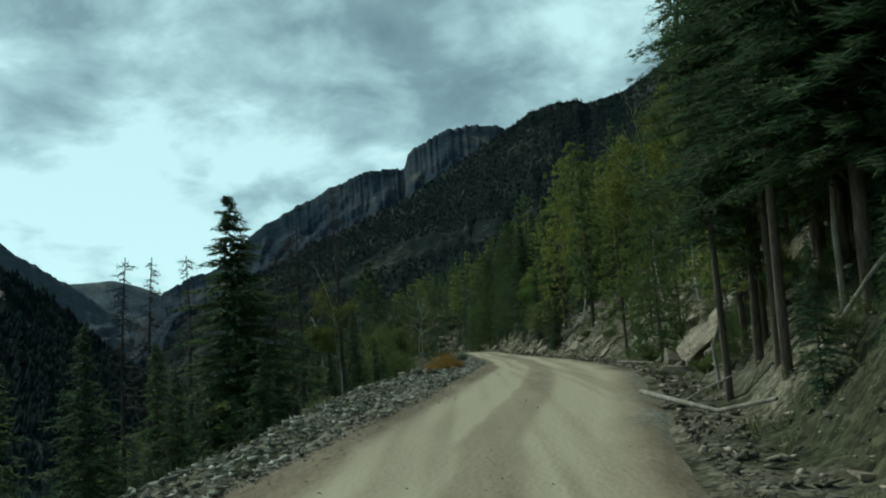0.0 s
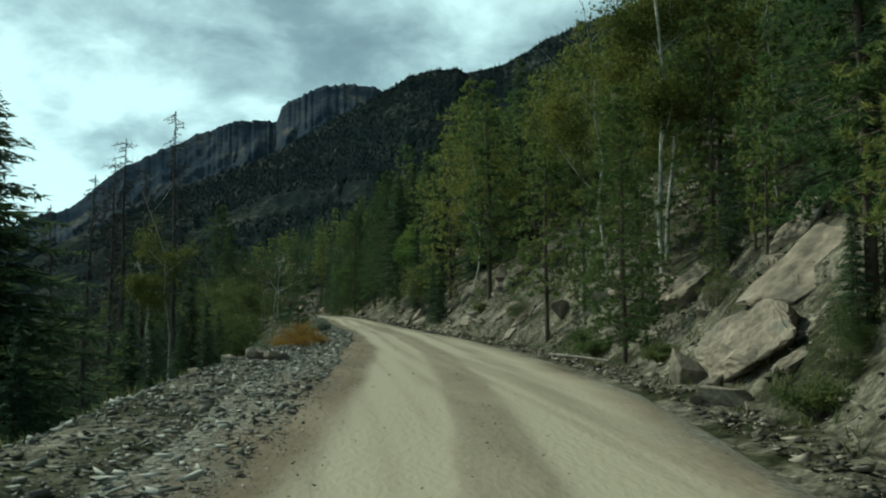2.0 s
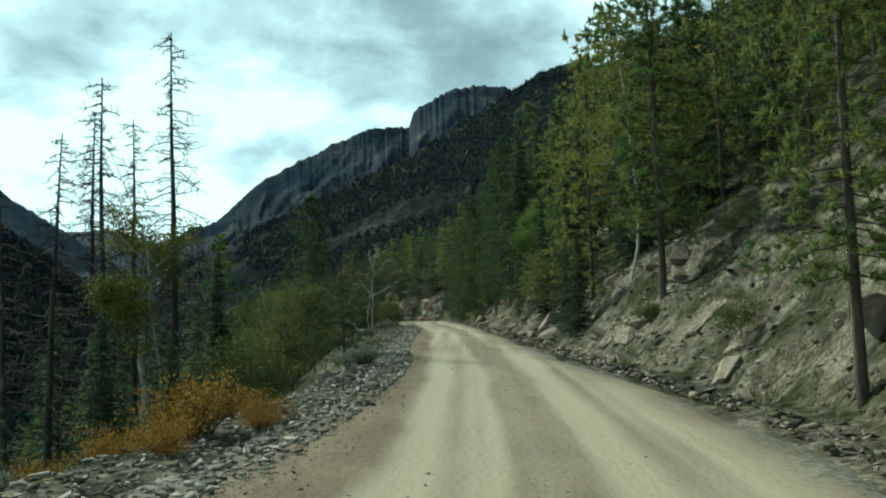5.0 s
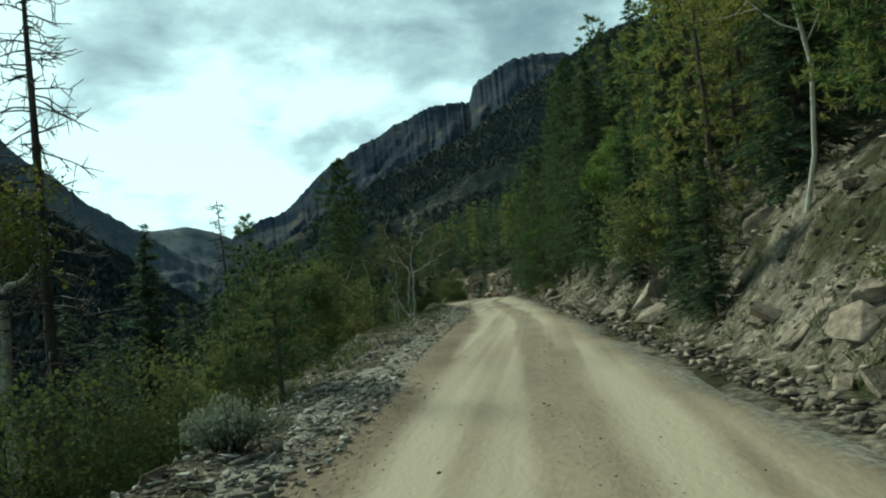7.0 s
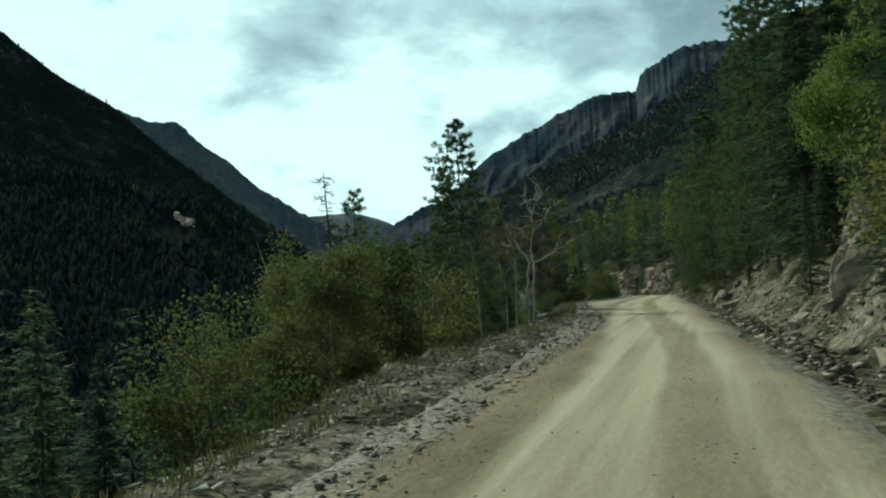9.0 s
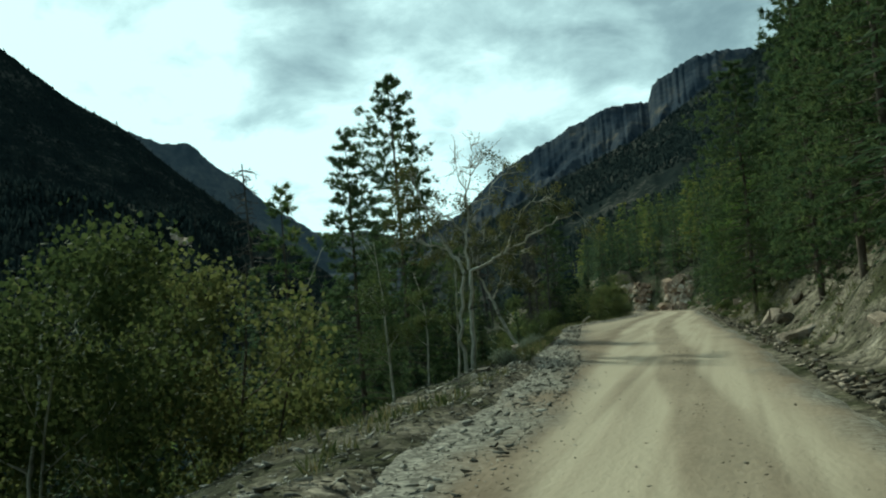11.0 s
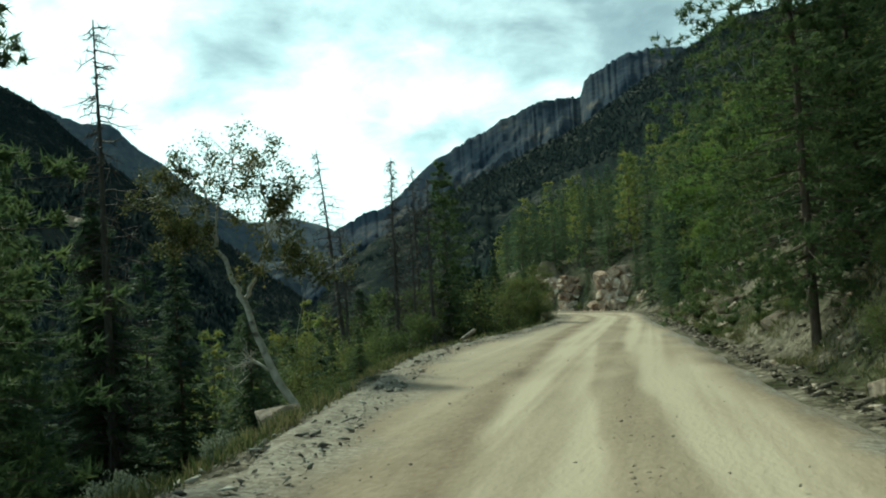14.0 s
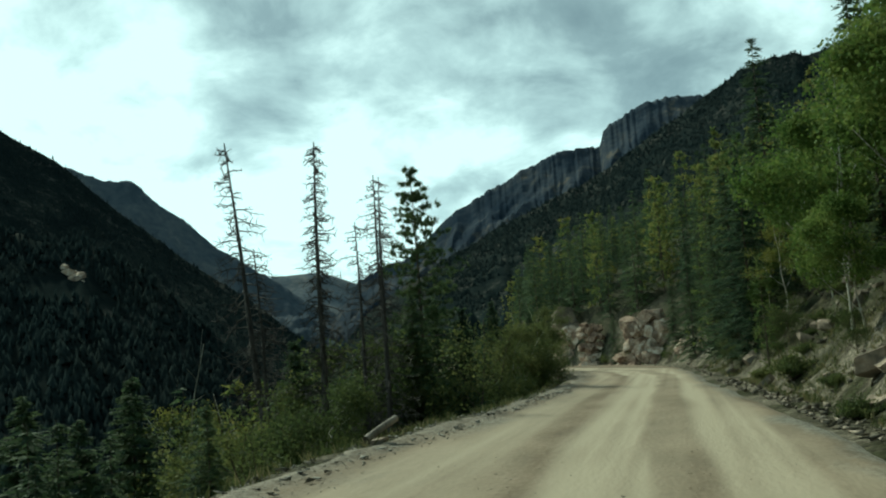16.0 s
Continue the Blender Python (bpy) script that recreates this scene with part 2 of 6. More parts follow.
def forest_floor():
    """Dark fallen needles over the soil, away from the cut and filled banks; painted under-tree shade shares the tone.
    """
    nt = M_GROUND.node_tree
    N, L = nt.nodes, nt.links
    bsdf = N["Principled BSDF"]
    base = bsdf.inputs["Base Color"].links[0].from_socket
    at = N.new("ShaderNodeAttribute"); at.attribute_name = "litter"
    n = N.new("ShaderNodeTexNoise"); n.inputs["Scale"].default_value = 0.6; n.inputs["Detail"].default_value = 6
    tc = N.new("ShaderNodeTexCoord"); L.new(tc.outputs["Object"], n.inputs["Vector"])
    r = N.new("ShaderNodeValToRGB")
    r.color_ramp.elements[0].color, r.color_ramp.elements[1].color = (0.028, 0.034, 0.020, 1), (0.062, 0.058, 0.036, 1)
    r.color_ramp.elements[0].position, r.color_ramp.elements[1].position = 0.35, 0.7
    L.new(n.outputs["Fac"], r.inputs[0])
    mx = N.new("ShaderNodeMix"); mx.data_type = "RGBA"
    L.new(at.outputs["Fac"], mx.inputs["Factor"]); L.new(base, mx.inputs["A"]); L.new(r.outputs[0], mx.inputs["B"])
    L.new(mx.outputs["Result"], bsdf.inputs["Base Color"])


forest_floor()


def stony_relief():
    """Bare soil full of small broken stones: cell by cell tone and relief."""
    nt = M_GROUND.node_tree
    N, L = nt.nodes, nt.links
    bsdf = N["Principled BSDF"]
    base = bsdf.inputs["Base Color"].links[0].from_socket
    tc = N.new("ShaderNodeTexCoord")
    heights = []
    for scale in (4.5, 13.0):
        v = N.new("ShaderNodeTexVoronoi"); v.inputs["Scale"].default_value = scale
        L.new(tc.outputs["Object"], v.inputs["Vector"])
        tone = N.new("ShaderNodeSeparateColor"); L.new(v.outputs["Color"], tone.inputs[0])
        r = N.new("ShaderNodeMapRange"); r.inputs["To Min"].default_value, r.inputs["To Max"].default_value = 0.62, 1.35
        L.new(tone.outputs[0], r.inputs["Value"])
        mul = N.new("ShaderNodeMix"); mul.data_type = "RGBA"; mul.blend_type = "MULTIPLY"; mul.inputs["Factor"].default_value = 1.0
        L.new(base, mul.inputs["A"]); L.new(r.outputs[0], mul.inputs["B"])
        base = mul.outputs["Result"]
        k = N.new("ShaderNodeMath"); k.operation = "MULTIPLY_ADD"; k.inputs[1].default_value = -1.4
        L.new(v.outputs["Distance"], k.inputs[0]); L.new(tone.outputs[1], k.inputs[2])
        heights.append((k.outputs[0], 1.0 / scale))
    L.new(base, bsdf.inputs["Base Color"])
    normal = bsdf.inputs["Normal"].links[0].from_socket
    for h, d in heights:
        bp = N.new("ShaderNodeBump"); bp.inputs["Strength"].default_value = 0.7; bp.inputs["Distance"].default_value = 0.22 * d
        L.new(h, bp.inputs["Height"]); L.new(normal, bp.inputs["Normal"])
        normal = bp.outputs[0]
    L.new(normal, bsdf.inputs["Normal"])


stony_relief()


def road_material():
    m = material("gravel_road", [(0.115, 0.088, 0.060), (0.178, 0.139, 0.095), (0.250, 0.200, 0.142)], 0.8, 0.95, 0.5, 16, 0.5, stretch=(1, 0.35, 1), gloss=0.1)
    nt = m.node_tree
    N, L = nt.nodes, nt.links
    bsdf = N["Principled BSDF"]
    base = bsdf.inputs["Base Color"].links[0].from_socket
    at = N.new("ShaderNodeAttribute"); at.attribute_name = "packed"      # 1 in the worn wheel tracks, 0 on loose gravel
    mx = N.new("ShaderNodeMix"); mx.data_type = "RGBA"; mx.blend_type = "MIX"
    tone = N.new("ShaderNodeTexNoise"); tone.inputs["Scale"].default_value = 3.0; tone.inputs["Detail"].default_value = 5
    tr = N.new("ShaderNodeValToRGB")
    tr.color_ramp.elements[0].color, tr.color_ramp.elements[1].color = (0.330, 0.284, 0.204, 1), (0.440, 0.387, 0.290, 1)
    L.new(tone.outputs["Fac"], tr.inputs[0])
    L.new(at.outputs["Fac"], mx.inputs["Factor"]); L.new(base, mx.inputs["A"]); L.new(tr.outputs[0], mx.inputs["B"])
    # broken grey stone spread along the edges
    ar = N.new("ShaderNodeAttribute"); ar.attribute_name = "rubble"
    tc = N.new("ShaderNodeTexCoord")
    v = N.new("ShaderNodeTexVoronoi"); v.inputs["Scale"].default_value = 16.0
    L.new(tc.outputs["Object"], v.inputs["Vector"])
    sep = N.new("ShaderNodeSeparateColor"); L.new(v.outputs["Color"], sep.inputs[0])
    rr = N.new("ShaderNodeValToRGB")
    rr.color_ramp.elements[0].color, rr.color_ramp.elements[1].color = (0.085, 0.082, 0.066, 1), (0.31, 0.295, 0.245, 1)
    L.new(sep.outputs[0], rr.inputs[0])
    m2 = N.new("ShaderNodeMix"); m2.data_type = "RGBA"
    L.new(ar.outputs["Fac"], m2.inputs["Factor"]); L.new(mx.outputs["Result"], m2.inputs["A"]); L.new(rr.outputs[0], m2.inputs["B"])
    L.new(m2.outputs["Result"], bsdf.inputs["Base Color"])
    k = N.new("ShaderNodeMath"); k.operation = "MULTIPLY"
    L.new(ar.outputs["Fac"], k.inputs[0]); L.new(sep.outputs[1], k.inputs[1])
    bp = N.new("ShaderNodeBump"); bp.inputs["Strength"].default_value = 1.0; bp.inputs["Distance"].default_value = 0.05
    L.new(k.outputs[0], bp.inputs["Height"]); L.new(bsdf.inputs["Normal"].links[0].from_socket, bp.inputs["Normal"])
    L.new(bp.outputs[0], bsdf.inputs["Normal"])
    return m


M_ROAD = road_material()


# ---- mesh helpers ----
def mesh_from(name, verts, faces, mat, smooth=False):
    me = bpy.data.meshes.new(name)
    verts = np.asarray(verts, np.float32)
    if isinstance(faces, np.ndarray):
        k = faces.shape[1]
        me.vertices.add(len(verts)); me.vertices.foreach_set("co", verts.ravel())
        me.loops.add(faces.size); me.loops.foreach_set("vertex_index", faces.astype(np.int32).ravel())
        me.polygons.add(len(faces)); me.polygons.foreach_set("loop_start", np.arange(0, faces.size, k, dtype=np.int32))
        me.update(calc_edges=True); me.validate()
    else:
        me.from_pydata(verts.tolist(), [], faces)
    me.materials.append(mat)
    if smooth:
        me.polygons.foreach_set("use_smooth", np.ones(len(me.polygons), bool))
    return me


def part(name, me, parent=None, label=""):
    """Links a mesh as one object, under a thing or a part if one is given."""
    ob = new(name, me)
    if parent is not None:
        ob.parent = parent
    return tagged(ob, label)


class Bag:
    """Collects vertices and faces of one mesh."""
    def __init__(self):
        self.v, self.f, self.n = [], [], 0

    def add(self, verts, faces):
        verts = np.asarray(verts, float)
        self.v.append(verts)
        self.f.append(np.asarray(faces) + self.n)
        self.n += len(verts)

    def mesh(self, name, mat, smooth=False):
        return mesh_from(name, np.concatenate(self.v), np.concatenate(self.f), mat, smooth)


def tube(bag, pts, radii, sides=6):
    """A tapered tube of quads along a line of points."""
    pts = np.asarray(pts, float)
    k = len(pts)
    d = np.gradient(pts, axis=0)
    d /= np.linalg.norm(d, axis=1)[:, None] + 1e-9
    ref = np.where(np.abs(d[:, 2:3]) > 0.9, [[1.0, 0, 0]], [[0, 0, 1.0]])
    a = np.cross(d, ref); a /= np.linalg.norm(a, axis=1)[:, None] + 1e-9
    b = np.cross(d, a)
    th = np.linspace(0, 2 * np.pi, sides, endpoint=False)
    ring = pts[:, None] + np.asarray(radii)[:, None, None] * (np.cos(th)[None, :, None] * a[:, None] + np.sin(th)[None, :, None] * b[:, None])
    i, j = np.meshgrid(np.arange(k - 1), np.arange(sides), indexing="ij")
    j2 = (j + 1) % sides
    faces = np.stack([i * sides + j, i * sides + j2, (i + 1) * sides + j2, (i + 1) * sides + j], -1).reshape(-1, 4)
    bag.add(ring.reshape(-1, 3), faces)


def blades(bag, base, way, side, length, width):
    """Kite-shaped leaves: arrays of base points, directions, sideways directions, lengths and widths."""
    tip = base + way * length[:, None]
    mid = base + way * (0.45 * length)[:, None]
    l, r = mid - side * (0.5 * width)[:, None], mid + side * (0.5 * width)[:, None]
    v = np.stack([base, r, tip, l], 1).reshape(-1, 3)
    bag.add(v, np.arange(len(v)).reshape(-1, 4))


def needles(bag, base, way, side, length, width):
    """Narrow pointed sprays: one triangle each."""
    h = side * (0.5 * width)[:, None]
    v = np.stack([base - h, base + h, base + way * length[:, None]], 1).reshape(-1, 3)
    bag.add(v, np.arange(len(v)).reshape(-1, 3))


def unit(a):
    return a / (np.linalg.norm(a, axis=-1, keepdims=True) + 1e-9)


# ---- the lie of the land ----
def hash2(ix, iy, seed):
    h = (ix * 374761393 + iy * 668265263 + seed * 974634777) & 0x7FFFFFFF
    h = ((h ^ (h >> 13)) * 1274126177) & 0x7FFFFFFF
    return ((h ^ (h >> 16)) & 0xFFFF) / 65535.0


def vnoise(x, y, seed=0):
    x, y = np.asarray(x, float), np.asarray(y, float)
    ix, iy = np.floor(x).astype(np.int64), np.floor(y).astype(np.int64)
    fx, fy = x - ix, y - iy
    fx, fy = fx * fx * (3 - 2 * fx), fy * fy * (3 - 2 * fy)
    a, b = hash2(ix, iy, seed), hash2(ix + 1, iy, seed)
    c, d = hash2(ix, iy + 1, seed), hash2(ix + 1, iy + 1, seed)
    return (a + (b - a) * fx) * (1 - fy) + (c + (d - c) * fx) * fy - 0.5


def fbm(x, y, octaves=4, seed=0, gain=0.5):
    out, amp = 0.0, 1.0
    for o in range(octaves):
        out = out + amp * vnoise(x, y, seed + o)
        x, y, amp = x * 2.03 + 17.1, y * 2.03 - 9.7, amp * gain
    return out


EDGE_Y = [-40, 0, 8, 12, 17, 24, 31, 38, 46, 54, 62, 70, 80, 90, 97, 107, 117, 126, 140, 150, 160, 170, 178, 186, 194, 202, 210, 218, 240, 400]
EDGE_L = [-3.2, -3.1, -3.0, -2.7, -2.3, -2.2, -1.7, -1.4, -0.2, -0.1, -0.7, -1.1, -1.3, -1.7, -2.6, -3.9, -5.3, -6.7, -5.9, -5.5, -5.8, -6.8, -8.5, -11.0, -14.5, -19.5, -24.5, -28.5, -35.0, -60.0]
EDGE_R = [1.4, 1.6, 1.9, 2.4, 3.3, 4.4, 5.0, 5.6, 5.6, 4.8, 4.3, 3.9, 3.2, 2.6, 2.3, 1.9, 1.3, 0.9, 0.3, -0.4, -0.7, -1.1, -1.6, -2.6, -4.6, -8.0, -13.5, -19.0, -27.0, -50.0]
ROAD_Y = [-40, 0, 6, 10, 15, 20, 25, 40, 45, 51, 73, 80, 92, 112, 138, 164, 184, 204, 400]
ROAD_Z = [-0.2, 0.05, 0.24, 0.33, 0.50, 0.63, 0.72, 0.66, 0.70, 0.80, 0.98, 1.12, 1.2, 1.2, 1.08, 1.0, 0.8, 0.8, 4.0]


def smooth_line(y, ys, vs):
    y = np.asarray(y, float)
    return sum(np.interp(y + d, ys, vs) for d in (-4, -2, 0, 2, 4)) / 5


def edge_l(y): return smooth_line(y, EDGE_Y, EDGE_L)
def edge_r(y): return smooth_line(y, EDGE_Y, EDGE_R)
def verge(y): return np.interp(y, [-40, 0, 8, 12, 17, 22, 32, 40, 48, 62, 72, 84, 96, 108, 240], [0.2, 0.2, 0.25, 0.5, 1.0, 1.4, 1.5, 1.1, 0.65, 0.6, 0.65, 0.7, 0.6, 0.35, 0.2])     # width of the stony strip on the outer edge
def shelf(y): return np.interp(y, [58, 66, 76, 83, 92, 98, 106], [0, 1.0, 1.5, 1.9, 1.5, 1.0, 0])     # where the outer shoulder is wider
def apron(y): return (0.3 * np.clip((y - 40) / 10, 0, 1) + 0.2 * np.clip((y - 80) / 16, 0, 1)) * np.clip((190 - y) / 20, 0, 1)     # how far the road's gravel spills over the outer berm
def road_z(y): return smooth_line(y, ROAD_Y, ROAD_Z)


def land(x, y, rough=True):
    """Height of the ground."""
    x, y = np.asarray(x, float), np.asarray(y, float)
    l, r, z0 = edge_l(y), edge_r(y), road_z(y)
    mid = (l + r) / 2
    slant = 1 + 0.35 * np.clip((y - 185) / 30, 0, 1)          # the road leaves at an angle further on
    ur, ul = (x - r) / slant, (l - x) / slant
    z = z0 - 0.03 * np.clip(x - mid, l - mid, r - mid)
    # uphill: gutter, cut bank, hillside
    cut = 0.95 + 0.35 * vnoise(y / 9.0, 3.0, 5) + 0.5 * np.clip((y - 185) / 20, 0, 1)
    a = np.clip(ur, 0, None)
    bank = -0.10 * np.clip(a / 0.9, 0, 1) + cut * np.clip(a - 1.3, 0, 3.2) + 0.62 * np.clip(a - 4.5, 0, 140) + 0.50 * np.clip(a - 143.9, 0, 700)
    # downhill: small berm, fill slope, valley floor, the far side of the valley
    b = np.clip(ul, 0, None)
    berm = 0.16 * np.exp(-((b - 0.5) / 0.4) ** 2)
    fill = berm - (0.25 - 0.16 * np.clip(shelf(y), 0, 1)) * np.clip(b, 0, 1.0 + shelf(y)) - 0.85 * np.clip(b - 1.0 - shelf(y), 0, 24) - 0.5 * np.clip(b - 25, 0, 60)
    z = z + bank + fill
    # further up the valley the hillside draws back and stays lower
    far = np.hypot(x, y - 90.0)
    cap = np.interp(np.degrees(np.arctan2(x, y - 90.0)), [-180, -60, -25, -15, -5, 3, 9, 14, 20, 30, 60, 180], [60, 30, 1.0, 1.5, 4.0, 7.5, 9.5, 12, 18, 34, 50, 60])
    lid = far * np.tan(np.radians(cap)) + 2.0 + 200.0 * np.clip((150 - far) / 60, 0, 1)
    z = np.where((z > lid) & (y > 90), lid + 0.04 * (z - lid), z)
    if rough:
        off = np.clip(np.maximum(ur, ul), 0, None)
        k = np.clip(off / 2.5, 0, 1)
        z = z + k * (0.5 * fbm(x / 2.6, y / 2.6, 4, 11) + 1.5 * np.clip(off / 30, 0, 1) * fbm(x / 14, y / 14, 3, 31) + 14 * np.clip((off - 60) / 200, 0, 1) * fbm(x / 90, y / 90, 3, 51))
        ledge = np.clip((ur - 1.2) / 2.0, 0, 1) * np.clip((40 - ur) / 20, 0, 1)
        z = z + ledge * (0.55 * (0.5 - 2 * np.abs(vnoise(x / 1.7, y / 2.6, 41))) + 0.28 * (0.5 - 2 * np.abs(vnoise(x / 0.7, y / 1.0, 43))))
        z = z + 0.05 * np.clip(off / 0.4, 0, 1) * fbm(x / 0.35, y / 0.35, 3, 71)
    return z


def grid_faces(rows, cols):
    i, j = np.meshgrid(np.arange(rows - 1), np.arange(cols - 1), indexing="ij")
    a = i * cols + j
    return np.stack([a, a + 1, a + cols + 1, a + cols], -1).reshape(-1, 4)


def spaced(first, ratio, reach):
    out, d = [], first
    while not out or out[-1] < reach:
        out.append((out[-1] if out else 0) + d)
        d *= ratio
    return np.array(out)


def build_ground():
    near = np.arange(-30, 215, 0.45)
    ys = np.concatenate([-30 - spaced(1.0, 1.35, 900)[::-1], near, 215 + spaced(0.6, 1.09, 7000)])
    side = np.concatenate([np.arange(0.0, 13.0, 0.28), 13.0 + spaced(0.4, 1.10, 2600)])
    inner = np.linspace(0.03, 0.97, 25)
    l, r = edge_l(ys)[:, None], edge_r(ys)[:, None]
    x = np.concatenate([l - side[::-1][None], l + (r - l) * inner[None], r + side[None]], 1)
    y = np.repeat(ys[:, None], x.shape[1], 1)
    z = land(x, y)
    z -= 0.10 * np.clip((x - l - 0.25 * verge(ys)[:, None] - 0.1 + apron(ys)[:, None]) / 0.2, 0, 1) * np.clip((r + 0.45 - x) / 0.45, 0, 1)

    me = mesh_from("ground", np.stack([x, y, z], -1).reshape(-1, 3), grid_faces(*x.shape), M_GROUND, True)
    # Before y 19 the dark tone reaches the road's edge as painted under-tree shade.
    away = np.maximum((x - r - np.where((y > 44) & (y < 70), 11.0, np.where(y < 19, 0.2, np.where(y < 92, 4.5, 1.6)))) / np.where(y < 19, 1.6, 5.0), (l - x - 1.6) / 2.5)
    wood = np.clip(away + 1.6 * fbm(x / 5, y / 5, 3, 13), 0, 1)
    at = me.attributes.new("litter", "FLOAT", "POINT")
    at.data.foreach_set("value", wood.astype(np.float32).ravel())
    tagged(part("ground", me), "stony brown mountain slope with thin soil and grass", "ground", kind="structure")


def build_road():
    ys = np.concatenate([np.arange(-30, 130, 0.3), np.arange(130, 224, 0.6)])
    u = np.linspace(0, 1, 91)
    wob_l = 0.7 * fbm(ys / 1.7, ys * 0, 3, 81)[:, None]
    wob_r = 0.40 * fbm(ys / 1.9, ys * 0, 3, 87)[:, None]
    l, r = (edge_l(ys) + 0.25 * verge(ys) - apron(ys))[:, None] - 0.1 + 0.5 * wob_l, edge_r(ys)[:, None] - 0.02 + 0.5 * wob_r
    x = l + (r - l) * u[None]
    y = np.repeat(ys[:, None], len(u), 1)
    l0, r0 = edge_l(y), edge_r(y)
    z = road_z(y) - 0.03 * (np.clip(x, l0, r0) - (l0 + r0) / 2)
    z = np.where(x < l0, land(x, y), z)
    # wheel tracks: two pressed pairs along the driven line
    line = np.interp(ys, TRACK_Y, TRACK_X)[:, None] + 0.25 * fbm(ys / 14, ys * 0, 2, 91)[:, None]
    d = x - line
    d = d + 0.16 * fbm(y / 3.5, x * 0.0, 3, 101) + 0.06 * fbm(x / 0.3, y / 2.0, 2, 103)

    def lane(a, b, soft):
        k = np.clip((d - a) / soft, 0, 1) * np.clip((b - d) / soft, 0, 1)
        return k * k * (3 - 2 * k)

    # two driven lanes with a loose ridge of gravel between them
    wide = np.clip((y - 104) / 14, 0, 1)
    packed = lane(-1.35, 0.30, 0.34) + lane(0.62, 3.0, 0.36) + 0.75 * wide * lane(-4.6, -1.2, 0.9)
    packed = np.maximum(packed, 0.44 * lane(-1.35, 3.0, 0.35))
    packed *= 0.74 + 0.26 * sum(np.exp(-((d - c) / 0.28) ** 2) for c in (-0.8, -0.05, 1.2, 2.2))
    packed = np.clip(packed * (0.95 + 0.55 * fbm(x / 0.8, y / 7, 3, 93) + 0.75 * vnoise(x / 0.22 + 0.3 * fbm(x, y / 9, 2, 97), y / 16, 99) + 0.45 * vnoise(x / 0.09, y / 22, 98)), 0, 1)
    edge = np.minimum(u, 1 - u)[None] * (r - l)
    packed *= np.clip((edge - 0.3) / 0.7, 0, 1) * np.clip((x - edge_l(y) - verge(y)) / 0.6, 0, 1)
    z = z - 0.018 * packed + 0.03 * (1 - packed) * fbm(x / 0.5, y / 1.2, 4, 95) * 0.8 + 0.03
    z -= np.where(u < 0.5, 0.16, 0.10)[None] * np.clip(1 - edge / 0.5, 0, 1) ** 2
    me = mesh_from("road", np.stack([x, y, z], -1).reshape(-1, 3), grid_faces(*x.shape), M_ROAD, True)
    at = me.attributes.new("rubble", "FLOAT", "POINT")
    loose = np.clip((edge_l(y) + verge(y) + 0.15 - x) / 0.8 + 0.9 * apron(y) + 1.3 * fbm(x / 0.9, y / 2.2, 4, 83), 0, 1) * np.clip(verge(y) * 2, 0, 1)
    loose = np.maximum(loose, np.clip((x - edge_r(y) + 0.55) / 0.6 + 1.3 * fbm(x / 0.8, y / 1.8, 4, 85), 0, 1))
    at.data.foreach_set("value", loose.astype(np.float32).ravel())
    at = me.attributes.new("packed", "FLOAT", "POINT")
    at.data.foreach_set("value", packed.astype(np.float32).ravel())
    tagged(part("road", me), "tan gravel road with pale packed wheel tracks", "road", kind="structure")


TRACK_Y = [-40, 0, 6, 12, 20, 25, 40, 50, 73, 84, 92, 100, 110, 118, 130, 145, 160, 170, 180, 190, 205, 240, 260]
TRACK_X = [0.6, 0.0, -0.4, -0.2, 0.8, 1.3, 2.4, 2.5, 1.6, 0.8, 0.1, -0.5, -1.3, -1.7, -2.2, -2.4, -2.7, -4.0, -7.0, -12.0, -23.0, -54.0, -75.0]

build_ground()
build_road()


